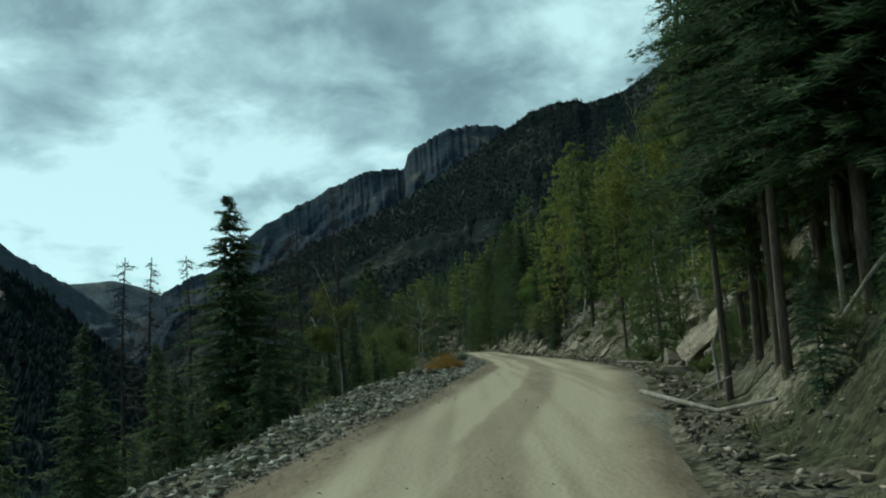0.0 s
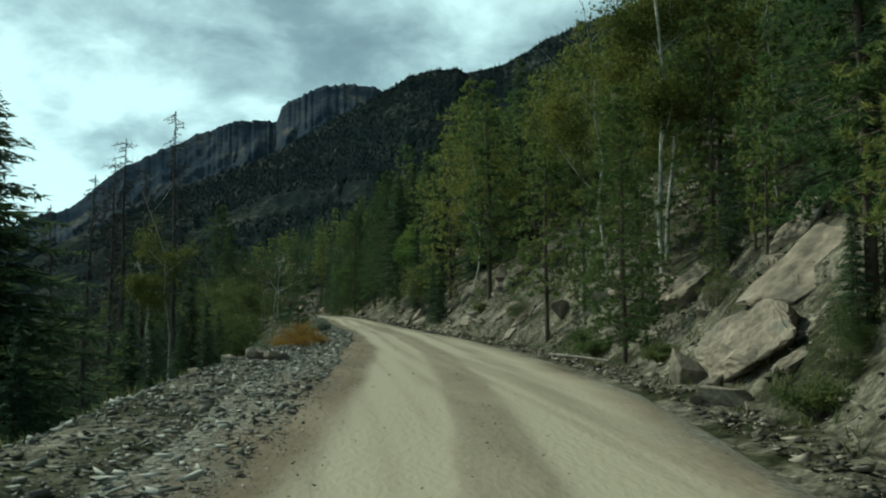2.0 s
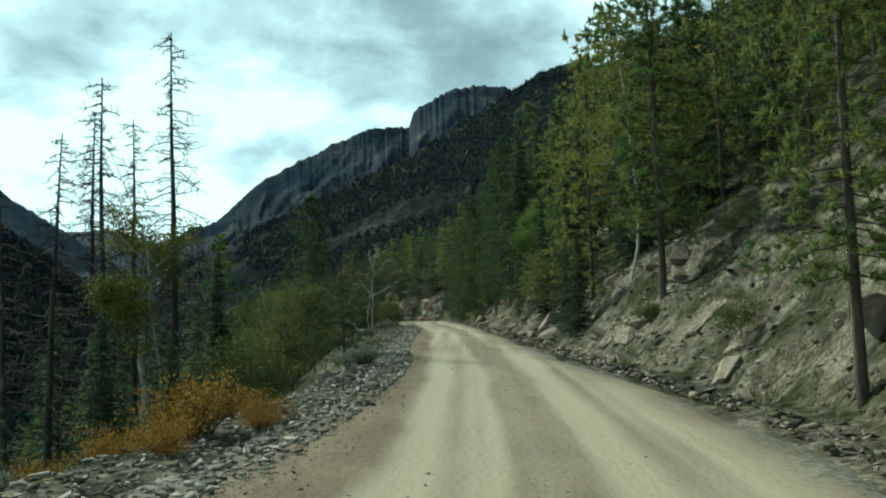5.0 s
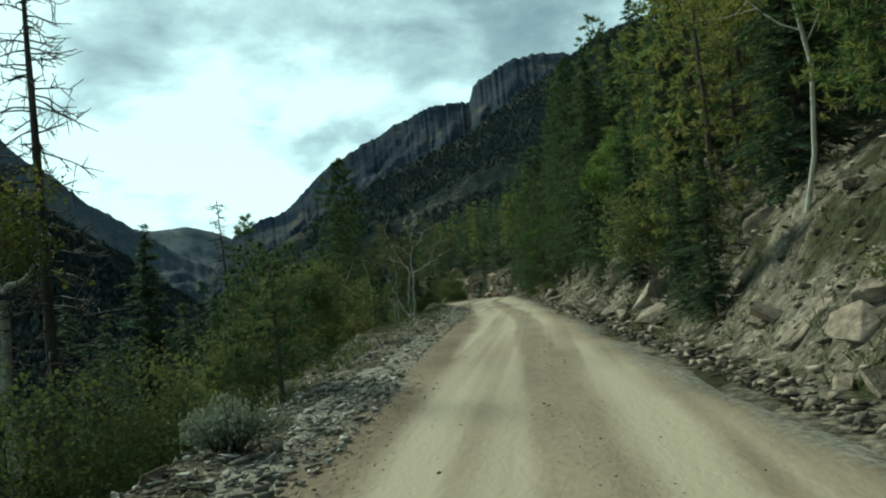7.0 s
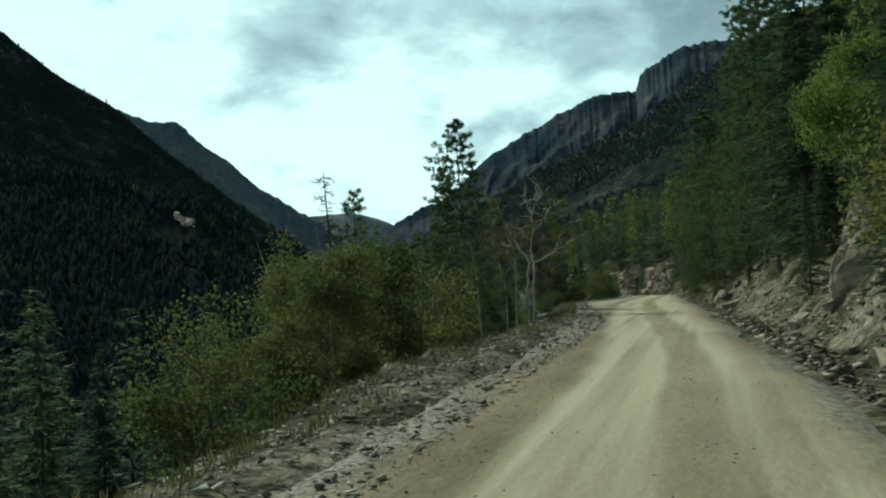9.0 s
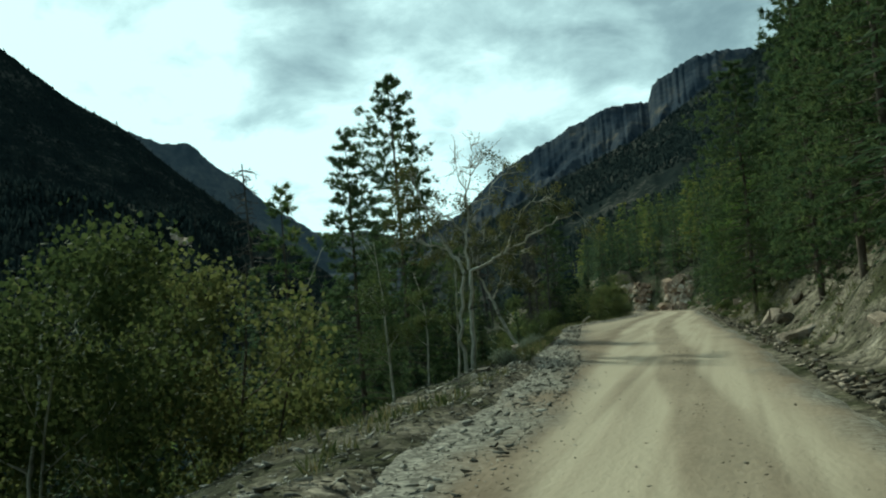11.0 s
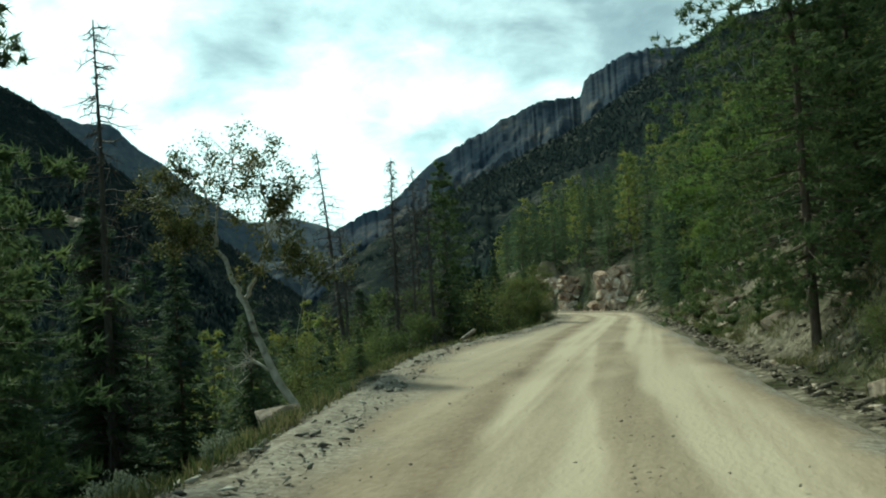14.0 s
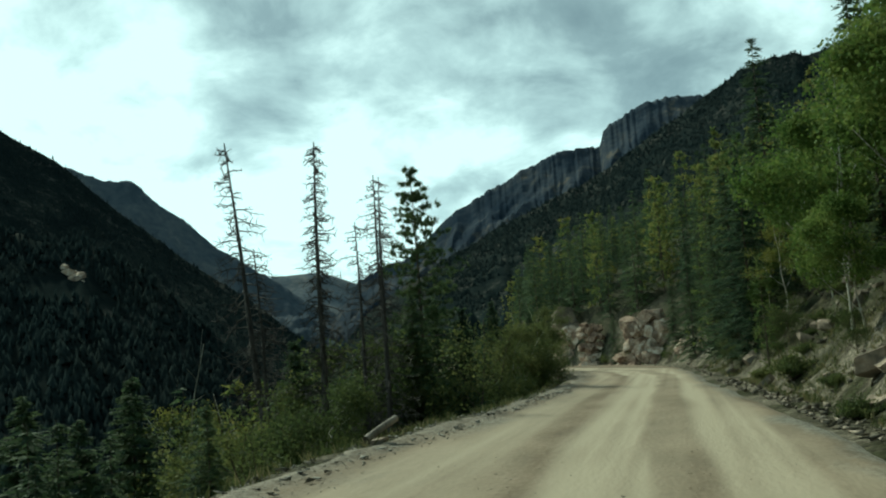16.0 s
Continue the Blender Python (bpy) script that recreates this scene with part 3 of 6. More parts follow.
# ---- mountains round the valley ----
def ridge(name, crest, foot, depth, mat, label, seed, jag, gullies, steps=90, rows=34):
    """A mountain flank: from a crest line (x, y, z) down to the foot, which lies depth metres towards the valley."""
    crest = np.array(crest, float)
    t = np.concatenate([[0], np.cumsum(np.linalg.norm(np.diff(crest[:, :2], axis=0), axis=1))])
    s = np.linspace(0, t[-1], steps * 3)
    c = np.stack([np.interp(s, t, crest[:, k]) for k in range(3)], 1)
    c[:, 2] += jag * fbm(s / (t[-1] / 26), s * 0, 4, seed) + 0.7 * jag * np.abs(fbm(s / (t[-1] / 120), s * 0, 3, seed + 9))
    eye = np.array([0, 60.0])
    way = eye - c[:, :2]
    way /= np.linalg.norm(way, axis=1)[:, None]
    k = np.linspace(0, 1, rows)
    back = np.array([-0.35, -0.12])
    kk = np.concatenate([back, k])
    P = np.zeros((len(s), len(kk), 3))
    P[:, :, :2] = c[:, None, :2] + way[:, None] * (depth * kk)[None, :, None]
    drop = np.where(kk < 0, -kk * 0.6, kk.clip(0) ** 0.8)
    P[:, :, 2] = c[:, None, 2] + (foot - c[:, None, 2]) * drop[None]
    side = np.stack([-way[:, 1], way[:, 0]], 1)
    wx, wy = s[:, None] / (t[-1] / 16) + 0.9 * kk[None], kk[None] * 6.0 + 0.35 * s[:, None] / (t[-1] / 16)
    wx = wx + 0.9 * fbm(kk[None] * 7, s[:, None] / (t[-1] / 12), 3, seed + 61)
    rid = 0.0
    for o in range(5):
        rid = rid + 0.60 ** o * (0.5 - 2 * np.abs(vnoise(wx * 2.0 ** o + 3.7 * o, wy * 2.0 ** o - 1.9 * o, seed + 3 + o)))
    g = gullies * np.minimum(1, np.clip(kk, 0, 1) * 4)[None] * rid
    if steps > 120:
        # cliff bands: treads and risers down the flank
        band = kk[None] * 11 + 1.6 * fbm(s[:, None] / (t[-1] / 9), kk[None] * 3, 3, seed + 21)
        P[:, :, 2] += 9 * np.clip(kk, 0, 1)[None] ** 0.3 * (band - np.floor(band) - 0.5) * (0.6 + fbm(s[:, None] / (t[-1] / 14), kk[None] * 5, 2, seed + 33))
    P[:, :, :2] += way[:, None] * g[:, :, None]
    P[:, :, 2] += 0.45 * g
    me = mesh_from(name, P.reshape(-1, 3), grid_faces(*P.shape[:2])[:, ::-1], mat, False)
    return tagged(part(name, me), label, "mountain", kind="structure"), P


def bearings(rows, far, lift=0.0):
    """Crest points from rows of bearing (degrees right of +y) and height angle, seen from the middle of the drive."""
    return [(far * math.sin(radians(b)), 60 + far * math.cos(radians(b)), 2 + far * math.tan(radians(e)) + lift) for b, e in rows]


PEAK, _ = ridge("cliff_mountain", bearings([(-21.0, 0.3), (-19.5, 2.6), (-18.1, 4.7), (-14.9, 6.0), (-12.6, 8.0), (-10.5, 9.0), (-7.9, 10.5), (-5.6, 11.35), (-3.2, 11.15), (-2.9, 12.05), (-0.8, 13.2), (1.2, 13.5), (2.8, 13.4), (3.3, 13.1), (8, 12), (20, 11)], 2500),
                -120, 1300, M_MOUNTAIN, "bare rock mountain with stepped cliffs, slate-grey with shade and haze", 5, 17, 46, 230, 90)
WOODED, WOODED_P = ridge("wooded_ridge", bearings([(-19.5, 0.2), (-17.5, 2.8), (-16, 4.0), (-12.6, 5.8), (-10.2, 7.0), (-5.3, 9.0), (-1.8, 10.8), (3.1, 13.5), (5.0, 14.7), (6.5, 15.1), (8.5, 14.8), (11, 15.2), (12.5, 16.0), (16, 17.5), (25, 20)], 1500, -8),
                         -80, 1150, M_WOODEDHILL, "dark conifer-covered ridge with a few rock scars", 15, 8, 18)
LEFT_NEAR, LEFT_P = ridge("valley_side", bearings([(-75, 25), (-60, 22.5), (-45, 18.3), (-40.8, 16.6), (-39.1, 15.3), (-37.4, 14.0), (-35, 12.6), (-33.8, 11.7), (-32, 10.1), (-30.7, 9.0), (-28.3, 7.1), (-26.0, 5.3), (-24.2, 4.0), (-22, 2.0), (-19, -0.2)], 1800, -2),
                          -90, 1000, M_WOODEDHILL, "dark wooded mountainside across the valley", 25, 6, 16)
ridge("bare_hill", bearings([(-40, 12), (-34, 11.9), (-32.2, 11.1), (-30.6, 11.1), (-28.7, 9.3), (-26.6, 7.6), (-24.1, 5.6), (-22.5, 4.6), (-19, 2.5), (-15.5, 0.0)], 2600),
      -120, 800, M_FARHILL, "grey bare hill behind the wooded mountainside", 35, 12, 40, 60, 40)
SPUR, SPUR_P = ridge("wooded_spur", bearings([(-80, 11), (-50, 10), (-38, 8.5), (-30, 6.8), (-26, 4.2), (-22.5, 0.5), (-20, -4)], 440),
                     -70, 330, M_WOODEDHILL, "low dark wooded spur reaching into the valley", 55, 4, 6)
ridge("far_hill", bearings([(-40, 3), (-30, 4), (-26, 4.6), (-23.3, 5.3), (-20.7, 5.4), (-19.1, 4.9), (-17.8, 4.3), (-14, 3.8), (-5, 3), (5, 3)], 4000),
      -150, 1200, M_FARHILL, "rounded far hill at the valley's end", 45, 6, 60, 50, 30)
# ---- trees ----
def conifer(rng, height, width, whorls, arms, sprays, droop, bare, mat, bark, radius=None, blade=0.34, ragged=0.25, taper=0.9, top=0.15, limb_min=0.35, tufted=False, fine=False):
    """Trunk and crown meshes of a needle tree, base at the origin: layered flat boughs, or boughs ending in round tufts."""
    wood, crown = Bag(), Bag()
    r0 = radius or height * 0.0095
    zs = np.linspace(-0.4, height, 12)
    bend = 0.012 * height * np.stack([fbm(zs / 5, zs * 0 + rng.random() * 90, 2, 3), fbm(zs / 5, zs * 0 + rng.random() * 90, 2, 7)], 1)
    axis = np.stack([bend[:, 0], bend[:, 1], zs], 1)
    tube(wood, axis, np.maximum(r0 * (1 - (zs.clip(0) / height)) ** 0.8, 0.012), 7)
    up = np.array([0, 0, 1.0])
    B, W, S, LN, WD = [], [], [], [], []
    lean_side = rng.random() * 6.28
    for i in range(whorls):
        k = (i + rng.random() * 0.7) / whorls
        h = height * (bare + (1 - bare) * k)
        reach = width * 0.5 * ((1 - k) ** taper * (1 - top) + top * (1 - k) ** 0.3) * (0.55 + 0.45 * min(1, k * 6 + 0.35)) * (1 + 0.5 * ragged * rng.normal())
        x0 = np.array([np.interp(h, zs, axis[:, 0]), np.interp(h, zs, axis[:, 1]), h])
        turn = rng.random() * 6.28
        for a in range(arms):
            th = turn + 6.28318 * (a + 0.5 * rng.random()) / arms
            rr = reach * (1 + ragged * rng.normal()) * (1 + 0.18 * math.cos(th - lean_side))
            rr = min(rr, 0.56 * width)
            if rr < 0.08:
                continue
            out = np.array([math.cos(th), math.sin(th), 0])
            cross = np.array([-out[1], out[0], 0])
            foot = x0 + up * rng.uniform(-0.5, 0.5) * height * (1 - bare) / whorls
            q = np.linspace(0.0, 1, 5)
            rise = (0.42 if tufted else 0.25) * (k - 0.3)
            line = foot + out * (rr * q)[:, None] + up * (rr * (rise * q - droop * q ** 2 + 0.45 * droop * q ** 4))[:, None]
            if rr > limb_min:
                tube(wood, line[::2], np.interp(q[::2], [0, 1], [max(0.009, r0 * 0.16 * (1 - k) + 0.006), 0.003]), 3)
            share = 0.4 + 0.6 * min(1.2, rr / (width * 0.5))
            if tufted:
                m = max(2, int(round(sprays / 8 * share)))
                u = 0.22 + 0.78 * rng.random(m) ** 0.6
                u[0] = 1.0
                c = np.stack([np.interp(u, q, line[:, j]) for j in range(3)], 1)
                c = c + cross * (rng.normal(size=m) * rr * 0.20 * (1.25 - u))[:, None] + up * (0.05 * rr * rng.normal(size=m) + 0.2 * blade)[:, None]
                per = 14 if fine else 8
                way = unit(rng.normal(size=(m, per, 3)) + out * 0.55 + up * 0.45)
                n = m * per
                p = (c[:, None] - way * (0.15 * blade)).reshape(-1, 3) + rng.normal(size=(n, 3)) * 0.14 * blade
                way = way.reshape(-1, 3)
                sd = unit(np.cross(way, rng.normal(size=(n, 3))))
                ln = blade * (0.7 + 0.6 * rng.random(n))
                wd = ln * (0.19 if fine else 0.34)
            else:
                n = max(4, int(sprays * share))
                u = 0.10 + 0.90 * (np.arange(n) + rng.random(n)) / n
                hand = np.where(np.arange(n) % 2 == 0, 1.0, -1.0)
                p = np.stack([np.interp(u, q, line[:, j]) for j in range(3)], 1) + rng.normal(size=(n, 3)) * [0.03, 0.03, 0.05]
                way = unit(out * 0.62 + cross * (hand * rng.uniform(0.25, 1.15, n))[:, None] + up * (-0.16 + 0.20 * rng.normal(size=n))[:, None])
                sd = unit(np.cross(way, up) + 0.55 * rng.normal(size=(n, 3)))
                ln = ((0.16 if fine else 0.30) * rr * (1.05 - u) + blade) * (0.6 + 0.6 * rng.random(n))
                wd = np.minimum(ln * (0.20 if fine else 0.36), 0.55 * blade + 0.03)
            B.append(p); W.append(way); S.append(sd); LN.append(ln); WD.append(wd)
    needles(crown, np.concatenate(B), np.concatenate(W), np.concatenate(S), np.concatenate(LN), np.concatenate(WD))
    return wood.mesh("trunk", bark, True), crown.mesh("crown", mat)


def snag(rng, height, radius, arms, reach, mat):
    """A dead standing conifer: trunk, and broken twiggy limbs."""
    wood, limbs = Bag(), Bag()
    zs = np.linspace(-0.5, height, 14)
    lean = rng.normal(size=2) * 0.012
    axis = np.stack([zs * lean[0] + 0.10 * fbm(zs / 4, zs * 0 + 5 * rng.random(), 2, 3), zs * lean[1] + 0.1 * fbm(zs / 4, zs * 0 + 9, 2, 5), zs], 1)
    axis[:, :2] *= ((zs - zs[0]) / height)[:, None]
    tube(wood, axis, np.maximum(radius * (1 - zs.clip(0) / height) ** 0.7, 0.02), 7)
    for i in range(arms):
        k = 0.25 + 0.75 * (i + rng.random()) / arms
        h = height * min(k, 0.985)
        th = rng.random() * 6.283
        rr = reach * (1.10 - k) ** 0.6 * (0.3 + 0.9 * rng.random())
        out = np.array([math.cos(th), math.sin(th), 0])
        x0 = np.array([np.interp(h, zs, axis[:, 0]), np.interp(h, zs, axis[:, 1]), h])
        q = np.linspace(0, 1, 4)
        line = x0 + out * (rr * q)[:, None] + np.array([0, 0, 1.0]) * (rr * (0.15 * rng.normal() * q - 0.45 * q ** 2 + 0.35 * rng.random() * q ** 3))[:, None] + rng.normal(size=(4, 3)) * 0.03 * q[:, None]
        tube(limbs, line, [0.026, 0.020, 0.015, 0.009], 3)
        for _ in range(6):
            u = 0.25 + 0.75 * rng.random()
            p = np.array([np.interp(u, q, line[:, c]) for c in range(3)])
            d = unit(out * 0.6 + rng.normal(size=3) * 0.7) * rr * (0.2 + 0.3 * rng.random())
            tube(limbs, np.stack([p, p + d]), [0.013, 0.008], 3)
    return wood.mesh("trunk", mat, True), limbs.mesh("branchwork", mat, True)


def leafy(rng, height, spread, leaves, mat, bark, radius, stems=1, fork=0.35, leaf=0.11, lean=0.05, clump=0.45, crook=0.12, deepest=9):
    """A broadleaf tree with forking limbs and leaves in clumps at the twig ends."""
    wood, crown = Bag(), Bag()
    tips = []

    def limb(p, d, length, r, level):
        n = 6
        q = np.linspace(0, 1, n)
        end = p + d * length
        if level and np.hypot(end[0], end[1]) > 0.8 * spread:
            length *= 0.5
        sway = np.cumsum(rng.normal(size=(n, 3)) * crook * length / n, axis=0)
        sway -= sway[0]
        line = p + d * (length * q)[:, None] + sway + np.array([0, 0, 1.0]) * (0.10 * length * q ** 2)[:, None]
        if level <= deepest:
            tube(wood, line if level < 2 else line[::2] if level == 3 else line[[0, 2, 5]], r * (1 - 0.55 * (q if level < 2 else q[::2] if level == 3 else q[[0, 2, 5]])), 6 if level == 0 else 4 if level < 2 else 3)
        if level >= 3:
            tips.append((line[-1], length)); tips.append((line[3], length))
            return
        kids = (5, 4, 3)[level] if level else 6
        for i in range(kids):
            u = (fork + (1 - fork) * (i + rng.random()) / kids) if level == 0 else 0.35 + 0.65 * (i + rng.random()) / kids
            base = np.array([np.interp(u, q, line[:, c]) for c in range(3)])
            out = rng.normal(size=3); out[2] *= 0.4
            out = unit(out - d * (out @ d) * 0.7)
            way = unit(d * (0.55 if level == 0 else 0.5) + out * 0.8 + np.array([0, 0, 0.12]))
            ll = length * (0.42 if level == 0 else 0.58) * (0.7 + 0.5 * rng.random()) * (spread / (0.45 * height) if level == 0 else 1)
            limb(base, way, ll, r * (1 - 0.55 * u) * 0.55, level + 1)
        if level < 2:
            limb(line[-1], unit(d + rng.normal(size=3) * 0.25), length * 0.35, r * 0.45, level + 2)

    for s in range(stems):
        d = unit(np.array([rng.normal() * lean, rng.normal() * lean, 1.0]) + (unit(np.array([rng.normal(), rng.normal(), 0])) * 0.18 if stems > 1 else 0))
        limb(np.array([0.12 * s, 0.07 * s, -0.3]), d, height * 0.78 * (1 - 0.15 * s), radius * (1 - 0.25 * s), 0)
    ends = np.array([t[0] for t in tips])
    inside = (np.hypot(ends[:, 0], ends[:, 1]) / (0.8 * spread)) ** 2 + ((ends[:, 2] - 0.62 * height) / (0.40 * height)) ** 2 < 1
    ends = ends[inside] if inside.sum() > 8 else ends
    # leaves gather: some twigs carry many, others few
    weight = 0.15 + rng.random(len(ends)) ** 1.2
    pick = rng.choice(len(ends), leaves, p=weight / weight.sum())
    p = ends[pick] + rng.normal(size=(leaves, 3)) * clump * np.array([1, 1, 0.75])
    way = unit(rng.normal(size=(leaves, 3)) + np.array([0, 0, -0.4]))
    sd = unit(np.cross(way, rng.normal(size=(leaves, 3))))
    ln = leaf * (0.7 + 0.6 * rng.random(leaves))
    blades(crown, p, way, sd, ln, ln * 0.85)
    return wood.mesh("trunk", bark, True), crown.mesh("crown", mat)


KINDS = {}


def tree_kind(name, meshes, label, category, group, height):
    KINDS.setdefault(name, []).append((meshes, label, category, group, height))


def plant(name, variant, x, y, turn=0.0, size=1.0, z=None, lean=(0, 0), label="", called=""):
    """Sets a tree of a kind on the ground, scaled to a height in metres."""
    meshes, lab, cat, group, height = KINDS[name][variant % len(KINDS[name])]
    ob = new(called or name, None)
    k = size / height
    zz = float(land(x, y)) if z is None else z
    ob.matrix_world = Matrix.LocRotScale((x, y, zz - 0.05), Euler((radians(lean[0]), radians(lean[1]), turn)), (k, k, k))
    for me in meshes:
        part(me.name.split(".")[0], me, ob)
    return tagged(ob, label or lab, cat, group)


def limbed(rng, limbs, leaves, mat, bark, leaf=0.085, twigs=9, leafy_limbs=None, clump=0.28):
    """A tree drawn limb by limb: each limb a line of points with a start and an end radius; twigs and leaves follow the outer limbs."""
    wood, crown = Bag(), Bag()
    ends = []
    for n, (line, ra, rb) in enumerate(limbs):
        line = np.array(line, float)
        t = np.linspace(0, 1, len(line))
        q = np.linspace(0, 1, 3 * len(line))
        fine = np.stack([np.interp(q, t, line[:, c]) for c in range(3)], 1)
        fine = np.stack([np.convolve(np.pad(fine[:, c], 1, mode="edge"), [0.25, 0.5, 0.25], mode="valid") for c in range(3)], 1)
        fine[1:-1] += rng.normal(size=(len(q) - 2, 3)) * 0.04
        tube(wood, fine, ra + (rb - ra) * q, 8 if ra > 0.05 else 5)
        if line[0][2] < 0:
            continue
        size = min(1.7, np.linalg.norm(line[-1] - line[0]))
        for _ in range(twigs):
            u = 0.25 + 0.75 * rng.random()
            p = np.array([np.interp(u, q, fine[:, c]) for c in range(3)])
            d = unit(unit(line[-1] - line[0]) * 0.6 + rng.normal(size=3) * 0.7 + [0, 0, 0.2]) * (0.25 + 0.35 * size * rng.random())
            mid = p + d * 0.5 + rng.normal(size=3) * 0.06
            tube(wood, np.stack([p, mid, p + d]), [0.016, 0.012, 0.005], 4)
            for _ in range(3):
                e = p + d * (0.4 + 0.6 * rng.random())
                f = unit(d + rng.normal(size=3) * 0.5) * (0.15 + 0.3 * rng.random())
                tube(wood, np.stack([e, e + f * 0.5 + rng.normal(size=3) * 0.02, e + f]), [0.008, 0.006, 0.003], 3)
                if leafy_limbs is None or n in leafy_limbs:
                    ends.append(e + f)
    ends = np.array(ends)
    w = rng.random(len(ends)) ** 1.5
    pick = rng.choice(len(ends), leaves, p=w / w.sum())
    p = ends[pick] + rng.normal(size=(leaves, 3)) * clump * 0.7
    way = unit(rng.normal(size=(leaves, 3)) + np.array([0, 0, -0.5]))
    sd = unit(np.cross(way, rng.normal(size=(leaves, 3))))
    ln = leaf * (0.7 + 0.6 * rng.random(leaves))
    blades(crown, p, way, sd, ln, ln * 0.85)
    return wood.mesh("trunk", bark, True), crown.mesh("crown", mat)


def bush(rng, height, width, stems, leaves, mat, bark, leaf, upright=0.5):
    """A many-stemmed low shrub."""
    wood, crown = Bag(), Bag()
    ends = []
    for _ in range(stems):
        th, k = rng.random() * 6.283, rng.random() ** 0.6
        out = np.array([math.cos(th), math.sin(th), 0]) * k * width * 0.5
        h = height * (0.55 + 0.45 * rng.random()) * (1 - 0.35 * k)
        line = np.stack([out * 0.08, out * 0.45 + [0, 0, h * 0.5], out + [0, 0, h]]) + rng.normal(size=(3, 3)) * 0.03 * width
        line[0, 2] = -0.1
        tube(wood, line, [0.014, 0.010, 0.004], 4)
        for u in (0.5, 0.7, 0.85, 1.0):
            ends.append(np.array([np.interp(u, [0, 0.5, 1], line[:, c]) for c in range(3)]))
    ends = np.array(ends)
    pick = rng.integers(0, len(ends), leaves)
    p = ends[pick] + rng.normal(size=(leaves, 3)) * np.array([width, width, height * 0.8]) * 0.075
    p[:, 2] = np.maximum(p[:, 2], 0.02)
    way = unit(rng.normal(size=(leaves, 3)) + np.array([0, 0, upright]))
    sd = unit(np.cross(way, rng.normal(size=(leaves, 3))))
    ln = leaf * (0.6 + 0.8 * rng.random(leaves))
    blades(crown, p, way, sd, ln, ln * 0.5)
    return wood.mesh("stem", bark, True), crown.mesh("foliage", mat)


DETAIL = {0: (32, 6, 44, 0.20), 1: (25, 5, 28, 0.30), 2: (15, 5, 14, 0.52), 3: (38, 8, 96, 0.15)}      # whorls, arms, sprays, blade length: near, middle, far, beside the camera


